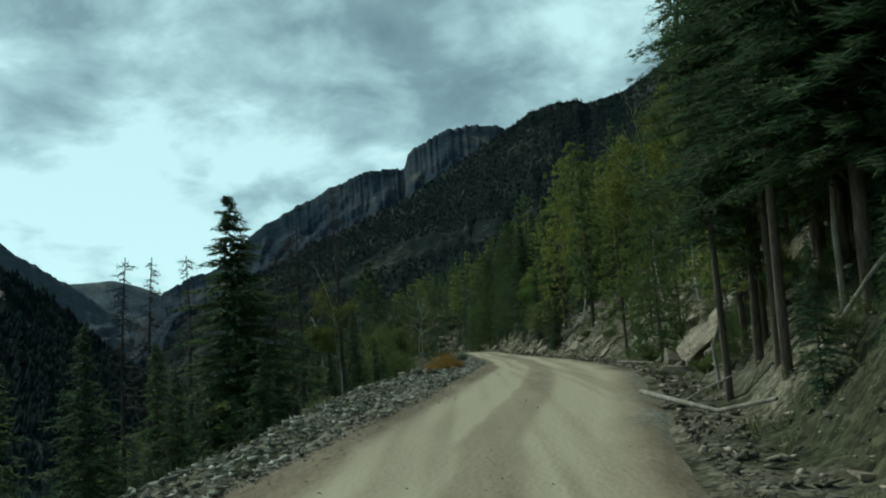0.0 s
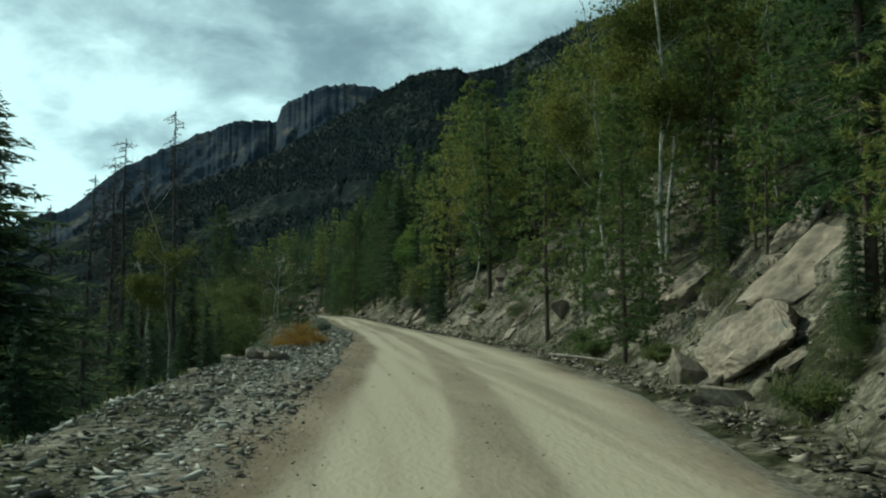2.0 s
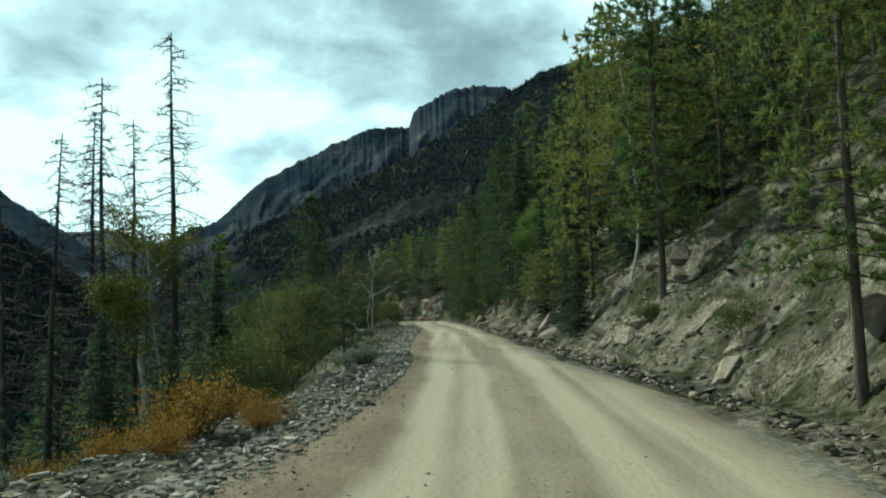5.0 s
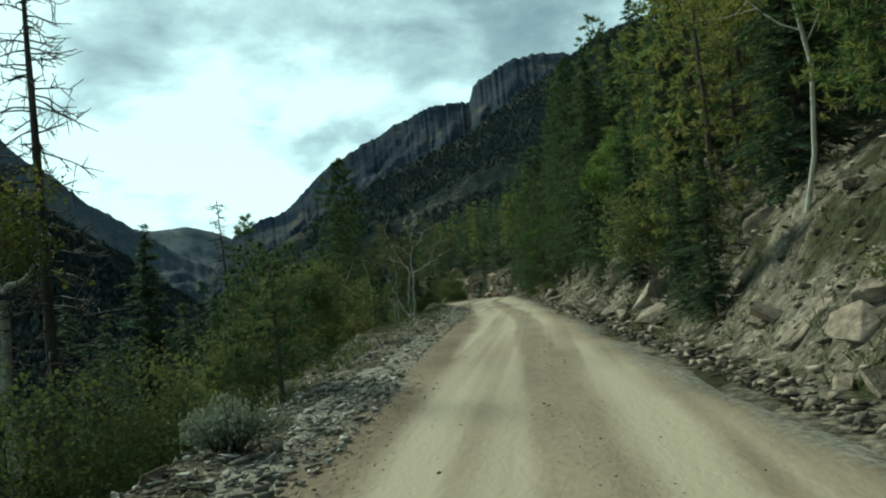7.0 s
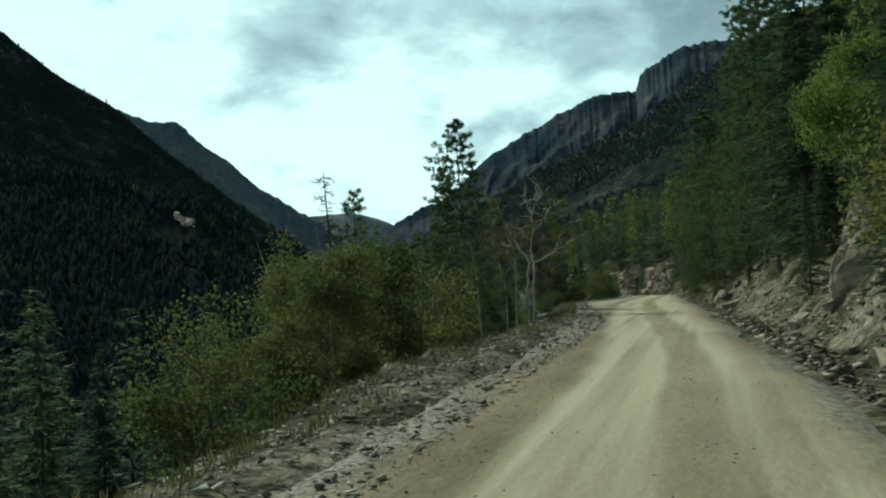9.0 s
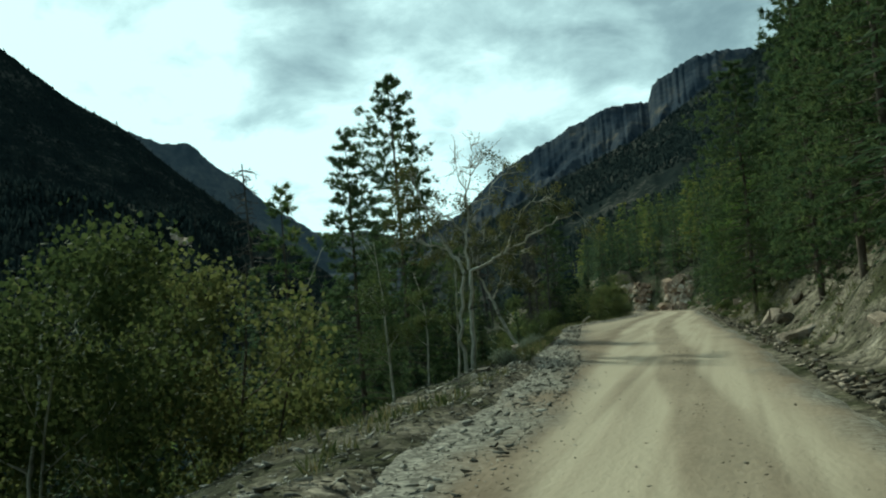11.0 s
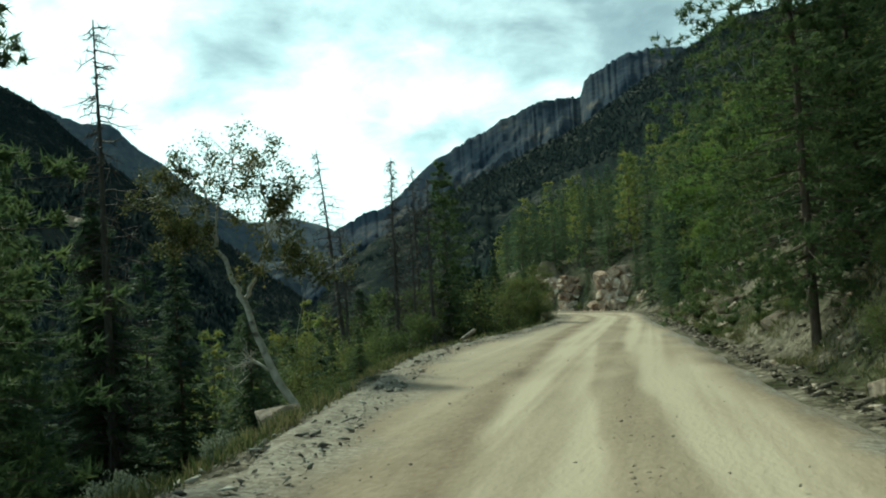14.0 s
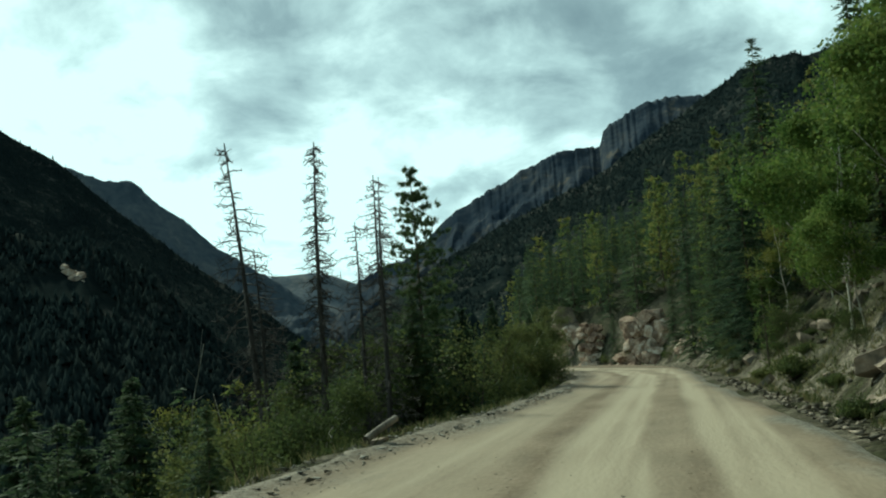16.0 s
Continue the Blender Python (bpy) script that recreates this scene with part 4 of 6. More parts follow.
def grow_kinds():
    rng = np.random.default_rng(7)
    for lod, (wh, ar, sp, bl) in DETAIL.items():
        tag = "" if lod == 0 else "_%d" % lod
        lm = (0.35, 0.6, 9.0, 0.3)[lod]
        for i in range(3 if lod < 3 else 2):
            tree_kind("pine_tree" + tag, conifer(rng, 12, 4.6, wh - 4, ar, sp, 0.20, 0.08, M_NEEDLE, M_BARK, blade=bl * 1.15, ragged=0.34, taper=0.62, top=0.2, limb_min=lm, tufted=True, fine=lod in (0, 3)), "green lodgepole pine with open ragged crown", "tree", "roadside conifers", 12)
            tree_kind("spruce_tree" + tag, conifer(rng, 13, 5.2, wh + (9, 6, 4, 3)[lod], ar + 1, int(sp * (0.8, 0.8, 0.8, 1.9)[lod]), 0.34, (0.02, 0.02, 0.02, 0.16)[lod], M_SPRUCE, M_BARK, blade=bl * 0.95, ragged=0.28, taper=0.88, top=0.08, limb_min=lm, fine=lod == 3), "dark green spruce with drooping tiers", "tree", "roadside conifers", 13)
        for i in range(2):
            tree_kind("slim_pine" + tag, conifer(rng, 11, 2.9, wh - 5, ar, sp - 2, 0.25, 0.18, M_NEEDLE, M_BARK, blade=bl, ragged=0.36, taper=0.6, top=0.22, limb_min=lm, tufted=True, fine=lod in (0, 3)), "slim young pine with thin trunk", "tree", "roadside conifers", 11)
            tree_kind("aspen_tree" + tag, leafy(rng, 9, 3.4, (9000, 3200, 1000, 9000)[lod], M_ASPENLEAF, M_ASPENBARK, 0.055, leaf=(0.085, 0.15, 0.28, 0.08)[lod], clump=0.22, deepest=(9, 2, 1, 9)[lod]), "aspen with pale trunk and yellowing leaves", "tree", "roadside aspens", 9)
    for i in range(2):
        tree_kind("full_spruce", conifer(rng, 14, 8.4, 44, 7, 64, 0.30, 0.02, M_SPRUCE, M_BARK, blade=0.20, ragged=0.28, taper=0.84, top=0.04, limb_min=0.6), "tall full dark spruce with layered boughs", "tree", "roadside conifers", 14)
        tree_kind("narrow_fir", conifer(rng, 14, 3.5, 46, 7, 34, 0.28, 0.05, M_SPRUCE, M_BARK, blade=0.20, ragged=0.30, taper=0.70, top=0.12, limb_min=0.4), "narrow dark fir with tufted top", "tree", "roadside conifers", 14)
        tree_kind("tufted_pine", conifer(rng, 14, 4.6, 36, 7, 100, 0.12, 0.08, M_DARKPINE, M_BARK, blade=0.20, ragged=0.30, taper=0.62, top=0.16, limb_min=0.3, tufted=True, fine=True), "dark pine with open tiers of round needle tufts", "tree", "roadside conifers", 14)
        tree_kind("tall_aspen", leafy(rng, 12, 2.6, 15000, M_ASPENLEAF, M_ASPENBARK, 0.085, fork=0.34, leaf=0.085, lean=0.03, clump=0.36, crook=0.08, deepest=3), "tall aspen with a white trunk and yellow-green leaves", "tree", "roadside aspens", 12)
    tree_kind("tall_pine", conifer(np.random.default_rng(8), 14, 6.4, 40, 8, 150, 0.22, 0.10, M_DARKPINE, M_BARK, blade=0.18, ragged=0.28, taper=0.55, top=0.22, limb_min=0.4, tufted=True, fine=True), "tall pine with long drooping boughs beside the road", "tree", "roadside conifers", 14)
    for i in range(3):
        for side in (0, 1):
            tree_kind(("bushy_aspen", "leafy_aspen")[side], leafy(rng, 7, 3.0, 15000, (M_SHRUB, M_LEAF)[side], M_ASPENBARK, 0.045, stems=(2, 1)[side], fork=0.22, leaf=0.095, lean=0.10, clump=0.25, deepest=2), ("bushy olive-green aspen with dense foliage", "bushy bright green aspen with dense foliage")[side], "tree", "roadside aspens", 7)
        tree_kind("thin_aspen", leafy(rng, 10, 1.9, 2600, M_SHRUB, M_ASPENBARK, 0.09, fork=0.55, leaf=0.10, lean=0.06, clump=0.24, crook=0.16, deepest=3), "thin pale aspen with a scant crown", "tree", "roadside aspens", 10)
        tree_kind("slender_aspen", leafy(rng, 12, 2.3, 10000, M_ASPENLEAF, M_ASPENBARK, 0.065, fork=0.62, leaf=0.08, clump=0.25, deepest=3), "slender aspen with a small round crown", "tree", "roadside aspens", 12)
    tree_kind("pole_spruce", conifer(rng, 13, 3.4, 30, 6, 90, 0.30, 0.30, M_SPRUCE, M_BARK, radius=0.10, blade=0.16, ragged=0.35, taper=0.6, top=0.15, limb_min=0.3, fine=True), "slender spruce with a long bare dark trunk", "tree", "roadside conifers", 13)
    tree_kind("brittle_snag", snag(rng, 15, 0.17, 330, 1.15, M_DEADWOOD), "dead conifer thick with brittle dead twigs", "tree", "standing dead trees", 15)
    for i in range(4):
        tree_kind("dead_tree", snag(rng, 15, 0.16, 140, 1.7, M_DEADWOOD), "bare dead standing conifer with broken twigs", "tree", "standing dead trees", 15)
    tree_kind("young_pine", conifer(np.random.default_rng(9), 2.9, 2.3, 12, 6, 70, 0.06, 0.26, M_DARKPINE, M_BARK, radius=0.06, blade=0.12, ragged=0.25, taper=0.42, top=0.3, limb_min=0.2, tufted=True, fine=True), "young dark pine with a round crown below the verge", "tree", "roadside conifers", 2.9)
    for i in range(3):
        tree_kind("mountain_shrub", leafy(rng, 4.0, 2.2, 5000, M_SHRUB, M_BARK, 0.04, stems=4, fork=0.12, leaf=0.085, lean=0.25, clump=0.24, deepest=2), "leafy olive-green mountain shrub", "shrub", "roadside shrubs", 4.0)
    for i in range(2):
        tree_kind("golden_bush", bush(rng, 1.0, 1.9, 30, 3400, M_GOLD, M_BARK, 0.05, 1.0), "low bush with orange autumn leaves", "shrub", "low bushes", 1.0)
        tree_kind("sagebrush", bush(rng, 0.8, 1.2, 40, 2600, M_SAGE, M_DEADWOOD, 0.07, 1.4), "grey-green sagebrush on the road's edge", "shrub", "low bushes", 0.8)
        tree_kind("low_juniper", bush(rng, 0.7, 1.5, 40, 3200, M_SHRUB, M_BARK, 0.08, 0.8), "low dark green juniper among the rocks", "shrub", "low bushes", 0.7)


grow_kinds()
# ---- trees that stand out, one by one ----
TAKEN = []          # x, y, clear radius


def stand(kind, variant, x, y, top, turn=0.0, clear=2.0, **more):
    """Plants a tree whose top reaches the given height."""
    TAKEN.append((x, y, clear))
    g = float(land(x, y))
    return plant(kind, variant, x, y, turn, max(1.0, top - g), **more)


# downhill side
stand("full_spruce", 0, -8.9, 36.4, 8.3, clear=4, label="tall dark spruce standing alone below the road")
for i, (x, y, top) in enumerate([(-8.75, 65.6, 13.1), (-11.6, 66.0, 11.5), (-12.4, 66.8, 10.5), (-13.6, 65.6, 9.5), (-10.6, 66.4, 10.0), (-15.3, 66.0, 7.8), (-13.4, 36.0, 6.1), (-12.4, 36.0, 6.0), (-12.4, 42.0, 6.7), (-24.5, 125, 12.3), (-12.0, 150, 9.4), (-14.94, 159.7, 11.4), (-13.1, 151, 8.0), (-12.7, 120.2, 9.9), (-16.6, 150, 7.2)]):
    stand("dead_tree", i, x, y, top, i * 1.3, 1.5)
stand("brittle_snag", 0, -12.59, 145.1, 9.9, 0.4, 1.5)
stand("dead_tree", 1, -16.3, 150.2, 11.6, 0.0, 1.5, lean=(0, -4.5))
stand("slim_pine", 0, -22.6, 125, 10.7, 0.4)
stand("slender_aspen", 0, -8.65, 63.0, 7.7, 0.5, 2.5)
for i, (x, y, top) in enumerate([(-6.6, 103.4, 4.6), (-5.9, 98.1, 3.6), (-7.6, 99.5, 4.2), (-8.3, 96.2, 3.4)]):
    stand("thin_aspen", i, x, y, top, i * 1.4, 1.2, label="thin pale aspen stem in the shade below the road")
stand("young_pine", 0, -1.75, 59.7, 3.2, 0.5, 1.5)
stand("narrow_fir", 1, -8.4, 70.5, 5.0, 0.5)
stand("tufted_pine", 1, -11.3, 112.8, 12.85, 0.8, 3)
stand("tufted_pine", 0, -9.7, 103.3, 8.5, 0.8, 3)
stand("tufted_pine", 0, -12.96, 159.1, 11.3, 0.3, 2)
stand("bushy_aspen", 1, -6.5, 79.6, 4.1, 1.0, 2.5, label="olive-green bushy aspen below the road's edge")
for i, (x, y, top) in enumerate([(-8.2, 92.0, 3.6), (-4.4, 57.5, 1.9), (-5.2, 62.5, 1.9), (-6.1, 74.0, 2.6), (-10.5, 128.0, 0.9), (-11.5, 138.0, 2.0), (-9.5, 153.0, 3.6), (-8.0, 163.0, 3.2), (-9.2, 172.0, 3.2), (-11.8, 181.0, 3.4), (-14.2, 187.5, 3.6), (-17.0, 193.0, 3.8), (-20.5, 198.0, 4.2)]):
    stand("mountain_shrub", i, x, y, top, i * 0.9, 2.5)
for i, (x, y, top) in enumerate([(-9.4, 90.5, 4.6), (-8.8, 79.8, 2.2), (-7.9, 83.5, 3.9), (-8.9, 87.2, 5.0), (-16.8, 147.0, 1.4), (-9.3, 178.0, 5.4), (-11.6, 141.5, 2.6), (-10.9, 172.0, 4.6)]):
    stand("bushy_aspen", i, x, y, top, i * 1.9, 2.5)
for i, (x, y, top) in enumerate([(-13.5, 104, 4.4), (-15.8, 108.5, 5.0), (-12.4, 108.2, 3.8), (-17.5, 112, 4.6), (-14.0, 116.6, 3.6), (-12.8, 99.4, 3.4), (-15.2, 95.0, 3.8), (-18.2, 101.5, 4.6), (-14.6, 89.0, 3.2), (-18.0, 84.0, 3.6), (-13.6, 78.5, 2.8), (-16.4, 73.0, 3.2)]):
    stand("spruce_tree_1", i, x, y, top, i * 1.1, 2.2, called="spruce_tree")
for i, (kind, x, y, top) in enumerate([("narrow_fir", -14.4, 118.2, 7.2), ("spruce_tree_3", -13.2, 120.6, 5.8), ("spruce_tree", -11.9, 122.0, 4.6), ("spruce_tree", -11.2, 124.6, 3.9), ("narrow_fir", -16.0, 121.0, 6.4), ("spruce_tree_1", -17.6, 124.0, 5.6), ("spruce_tree_1", -14.8, 125.5, 4.8)]):
    stand(kind, i, x, y, top, i * 0.9, 1.8, called=kind.split("_t")[0] + "_tree" if "spruce" in kind else "")
# uphill side
stand("spruce_tree_1", 1, 5.5, 183.2, 22.6, 0.7, 2.0, called="spruce_tree")
for i, (kind, x, y, size) in enumerate([
        ("pole_spruce", 4.6, 13.9, 11), ("pole_spruce", 4.9, 15.3, 10), ("pole_spruce", 4.25, 16.2, 9), ("pole_spruce", 5.4, 17.4, 11), ("spruce_tree", 5.2, 12.4, 12), ("spruce_tree", 5.9, 14.9, 13), ("slim_pine", 5.0, 16.6, 9), ("spruce_tree", 6.6, 17.5, 12), ("spruce_tree", 7.6, 20.5, 12), ("slim_pine", 5.6, 19.6, 8),
        ("slim_pine", 6.9, 23.6, 10), ("spruce_tree", 9.2, 24.0, 13), ("tufted_pine", 8.9, 26.0, 11), ("spruce_tree", 10.9, 29.5, 12), ("spruce_tree", 11.6, 25.6, 12), ("spruce_tree", 12.4, 32.4, 12), ("tall_aspen", 9.3, 38.0, 11.5), ("tall_aspen", 9.9, 39.4, 10), ("aspen_tree", 8.5, 40.6, 8.5), ("slim_pine", 7.07, 43.1, 9.0),
        ("pine_tree_3", 6.7, 33.6, 6.6), ("slim_pine", 8.1, 42.3, 6.5), ("pine_tree", 8.0, 36.0, 4.6), ("slim_pine", 9.4, 42.2, 7), ("pine_tree", 10.4, 37.0, 8), ("slim_pine", 10.9, 45.0, 8), ("slim_pine", 7.7, 58.4, 9.5), ("slim_pine", 7.5, 57.6, 11), ("aspen_tree", 7.6, 63.4, 9.0),
        ("spruce_tree", 6.0, 64.6, 3.8), ("spruce_tree", 5.9, 67.2, 3.4), ("pine_tree", 7.2, 69.5, 10), ("leafy_aspen", 6.2, 79.5, 5), ("spruce_tree", 5.8, 76.6, 5.5), ("spruce_tree", 7.0, 75.4, 7.5), ("spruce_tree", 7.9, 78.4, 8), ("leafy_aspen", 7.4, 88.0, 6), ("tufted_pine", 4.9, 101.0, 12),
        ("tufted_pine", 4.3, 106.5, 11.5), ("tufted_pine", 5.0, 97.0, 12), ("spruce_tree", 5.8, 93.0, 11), ("tufted_pine", 4.6, 111.0, 10), ("tall_pine", 2.8, 121.5, 12.0), ("spruce_tree", 6.0, 116.0, 11),
        ("leafy_aspen", 3.1, 144.7, 7.4), ("leafy_aspen", 4.6, 139.2, 7.2), ("leafy_aspen", 5.4, 142.0, 7.5), ("leafy_aspen", 4.0, 149.5, 6.8), ("leafy_aspen", 5.4, 133.5, 6.5), ("leafy_aspen", 2.5, 158.2, 3.2), ("leafy_aspen", 3.9, 152.5, 5.4), ("leafy_aspen", 2.9, 141.6, 4.2), ("spruce_tree", 1.6, 158.5, 8.5),
        ("spruce_tree", 1.4, 165.0, 9), ("spruce_tree", 0.9, 171.5, 8), ("spruce_tree", 2.6, 161.5, 9), ("pine_tree", 0.8, 178.5, 8), ("spruce_tree", -0.4, 184.5, 8), ("aspen_tree", 2.4, 155.0, 5.0), ("spruce_tree", -6.9, 203.0, 4.2), ("spruce_tree", -1.6, 192.6, 5.2), ("spruce_tree", 0.6, 187.6, 7), ("spruce_tree", 1.6, 182.0, 8), ("spruce_tree", 2.2, 175.0, 8.5), ("mountain_shrub", -5.4, 195.6, 1.3), ("mountain_shrub", -8.0, 204.0, 1.2), ("mountain_shrub", -2.3, 191.2, 1.2)]):
    TAKEN.append((x, y, 1.6 if "slim" in kind or "aspen" in kind else 2.2))
    lod = "_1" if y > 172 and "leafy" not in kind and "tall" not in kind and "shrub" not in kind else "_3" if (y < 27 or 94 < y < 124) and not any(w in kind for w in ("leafy", "tall", "tufted", "pole", "_3")) else ""
    plant(kind + lod, i, x, y, i * 2.1, size, called=kind.replace("_3", ""))


def big_aspen():
    rng = np.random.default_rng(31)
    limbs = [([(0, 0, -0.5), (0.05, 0, 1.2), (0.16, 0, 2.4), (0.16, 0, 3.1)], 0.10, 0.075),
             ([(-0.25, 0.1, -0.5), (-0.36, 0.15, 0.9), (-0.25, 0.1, 2.2), (-0.08, 0.05, 2.95)], 0.085, 0.060),
             ([(0.10, 0, 3.0), (0.6, 0.1, 3.2), (1.15, 0.4, 3.46), (1.6, 0.8, 3.8), (2.1, 1.2, 4.15), (2.6, 1.6, 4.4), (3.1, 2.05, 4.55)], 0.062, 0.014),
             ([(0.10, 0, 3.0), (0.12, 0, 4.0), (0.22, 0, 5.0), (0.35, 0.1, 5.8), (0.72, 0.1, 6.4)], 0.062, 0.01),
             ([(0.0, 0, 2.9), (-0.5, 0.1, 3.7), (-1.1, 0.2, 4.7), (-1.4, 0.3, 5.4), (-1.75, 0.3, 6.3)], 0.075, 0.014),
             ([(0.15, 0, 4.1), (-0.3, -0.3, 4.7), (-0.9, -0.5, 5.0), (-1.6, -0.7, 5.3)], 0.04, 0.012),
             ([(0.2, 0, 4.5), (0.7, 0.2, 5.0), (1.0, 0.3, 5.6), (1.6, 0.3, 5.9)], 0.045, 0.012),
             ([(1.15, 0.4, 3.46), (1.4, 0.7, 4.3), (1.7, 1.0, 4.9), (2.4, 1.4, 5.1)], 0.04, 0.012),
             ([(-0.5, 0.1, 3.7), (-1.2, -0.1, 3.9), (-1.9, -0.2, 4.4)], 0.035, 0.010),
             ([(0.2, 0, 5.0), (0.05, 0.1, 5.7), (-0.15, 0.1, 6.5)], 0.03, 0.008),
             ([(0.35, 0.1, 5.8), (0.5, 0.0, 6.3), (0.5, 0.0, 7.0)], 0.03, 0.006)]
    ob = new("old_aspen", None)
    ob.matrix_world = pose(-4.85, 98.8, float(land(-4.85, 98.8)) + 0.02, 0, 0, -8) @ Matrix.Scale(0.87, 4)
    for me in limbed(rng, [(line, ra * 0.82, rb * 0.8) for line, ra, rb in limbs], 11000, M_BACKLITLEAF, M_ASPENBARK, leaf=0.055, twigs=10, leafy_limbs={2, 4, 5, 6, 7, 8}, clump=0.15):
        part(me.name.split(".")[0], me, ob)
    tagged(ob, "old forked aspen with bare crown limbs and sparse leaves", "tree", "roadside aspens")


def leaning_aspen():
    rng = np.random.default_rng(37)
    limbs = [([(0.05, -0.1, -0.5), (-0.35, 0.1, 0.15), (-1.2, 0.3, 1.35), (-1.75, 0.5, 2.7), (-2.0, 0.5, 3.3), (-2.45, 0.55, 4.1)], 0.125, 0.06),
             ([(-2.45, 0.55, 4.1), (-2.6, 0.6, 4.9), (-2.8, 0.6, 5.6), (-3.2, 0.6, 6.0)], 0.07, 0.012),
             ([(-1.8, 0.5, 2.9), (-1.5, 0.5, 3.4), (-1.25, 0.5, 4.0), (-1.2, 0.5, 5.0), (-1.4, 0.5, 6.1)], 0.065, 0.012),
             ([(-2.45, 0.55, 4.1), (-2.45, 0.7, 5.0), (-2.1, 0.8, 5.9), (-2.0, 0.8, 6.4)], 0.055, 0.010),
             ([(-1.25, 0.5, 4.0), (-0.8, 0.5, 4.6), (-0.5, 0.4, 5.2)], 0.04, 0.010),
             ([(-1.25, 0.5, 3.75), (-0.6, 0.5, 3.5), (0.1, 0.4, 3.45)], 0.035, 0.008),
             ([(-2.6, 0.6, 4.9), (-3.1, 0.4, 5.2), (-3.6, 0.3, 5.5)], 0.04, 0.010),
             ([(-2.45, 0.55, 4.1), (-2.8, 0.3, 4.3), (-3.2, 0.2, 4.4)], 0.035, 0.009),
             ([(-1.15, 0.3, 1.3), (-1.6, 0.2, 1.6), (-2.1, 0.1, 1.35)], 0.05, 0.012)]
    ob = new("leaning_aspen", None)
    ob.matrix_world = pose(-7.6, 119.9, float(land(-7.6, 119.9)) + 0.05)
    for me in limbed(rng, [(line, ra * 0.85, rb * 0.85) for line, ra, rb in limbs], 13000, M_BACKLITLEAF, M_ASPENBARK, leaf=0.062, twigs=14, leafy_limbs={1, 2, 3, 4, 5, 6, 7}, clump=0.14):
        part(me.name.split(".")[0], me, ob)
    tagged(ob, "aspen leaning downhill with thin yellow-green crown", "tree", "roadside aspens")


def forked_aspen():
    rng = np.random.default_rng(41)
    limbs = [([(0, 0, -0.6), (0.03, 0, 2), (-0.05, 0, 4.5), (0, 0, 6.0)], 0.13, 0.08),
             ([(0, 0, 6.0), (-0.25, 0, 6.5), (-0.5, 0, 6.95)], 0.07, 0.045),
             ([(0, 0, 6.0), (0.45, 0, 6.3), (0.75, 0.1, 6.6), (0.95, 0.1, 7.1)], 0.06, 0.03)]
    ob = new("broken_aspen", None)
    x, y = -10.1, 66.0
    ob.matrix_world = pose(x, y, float(land(x, y))) @ Matrix.Scale((4.7 - float(land(x, y))) / 7.0, 4)
    for me in limbed(rng, limbs, 60, M_ASPENLEAF, M_ASPENBARK, twigs=2, clump=0.1):
        part(me.name.split(".")[0], me, ob)
    tagged(ob, "pale broken aspen trunk ending in a fork", "tree", "standing dead trees")


big_aspen()
leaning_aspen()
forked_aspen()
TAKEN += [(-5.0, 98.8, 3.0), (-7.2, 119.4, 3.0), (-9.8, 119.8, 2.5), (-10.1, 66.0, 2.0)]


# ---- the woods between ----
def free(x, y, room):
    return all((x - a) ** 2 + (y - b) ** 2 > max(c, room) ** 2 for a, b, c in TAKEN)


JOINED = []


def settle(kind, variant, x, y, turn, size, called, far):
    if far:
        JOINED.append((kind, variant, x, y, turn, size))
    else:
        plant(kind, variant, x, y, turn, size, called=called)


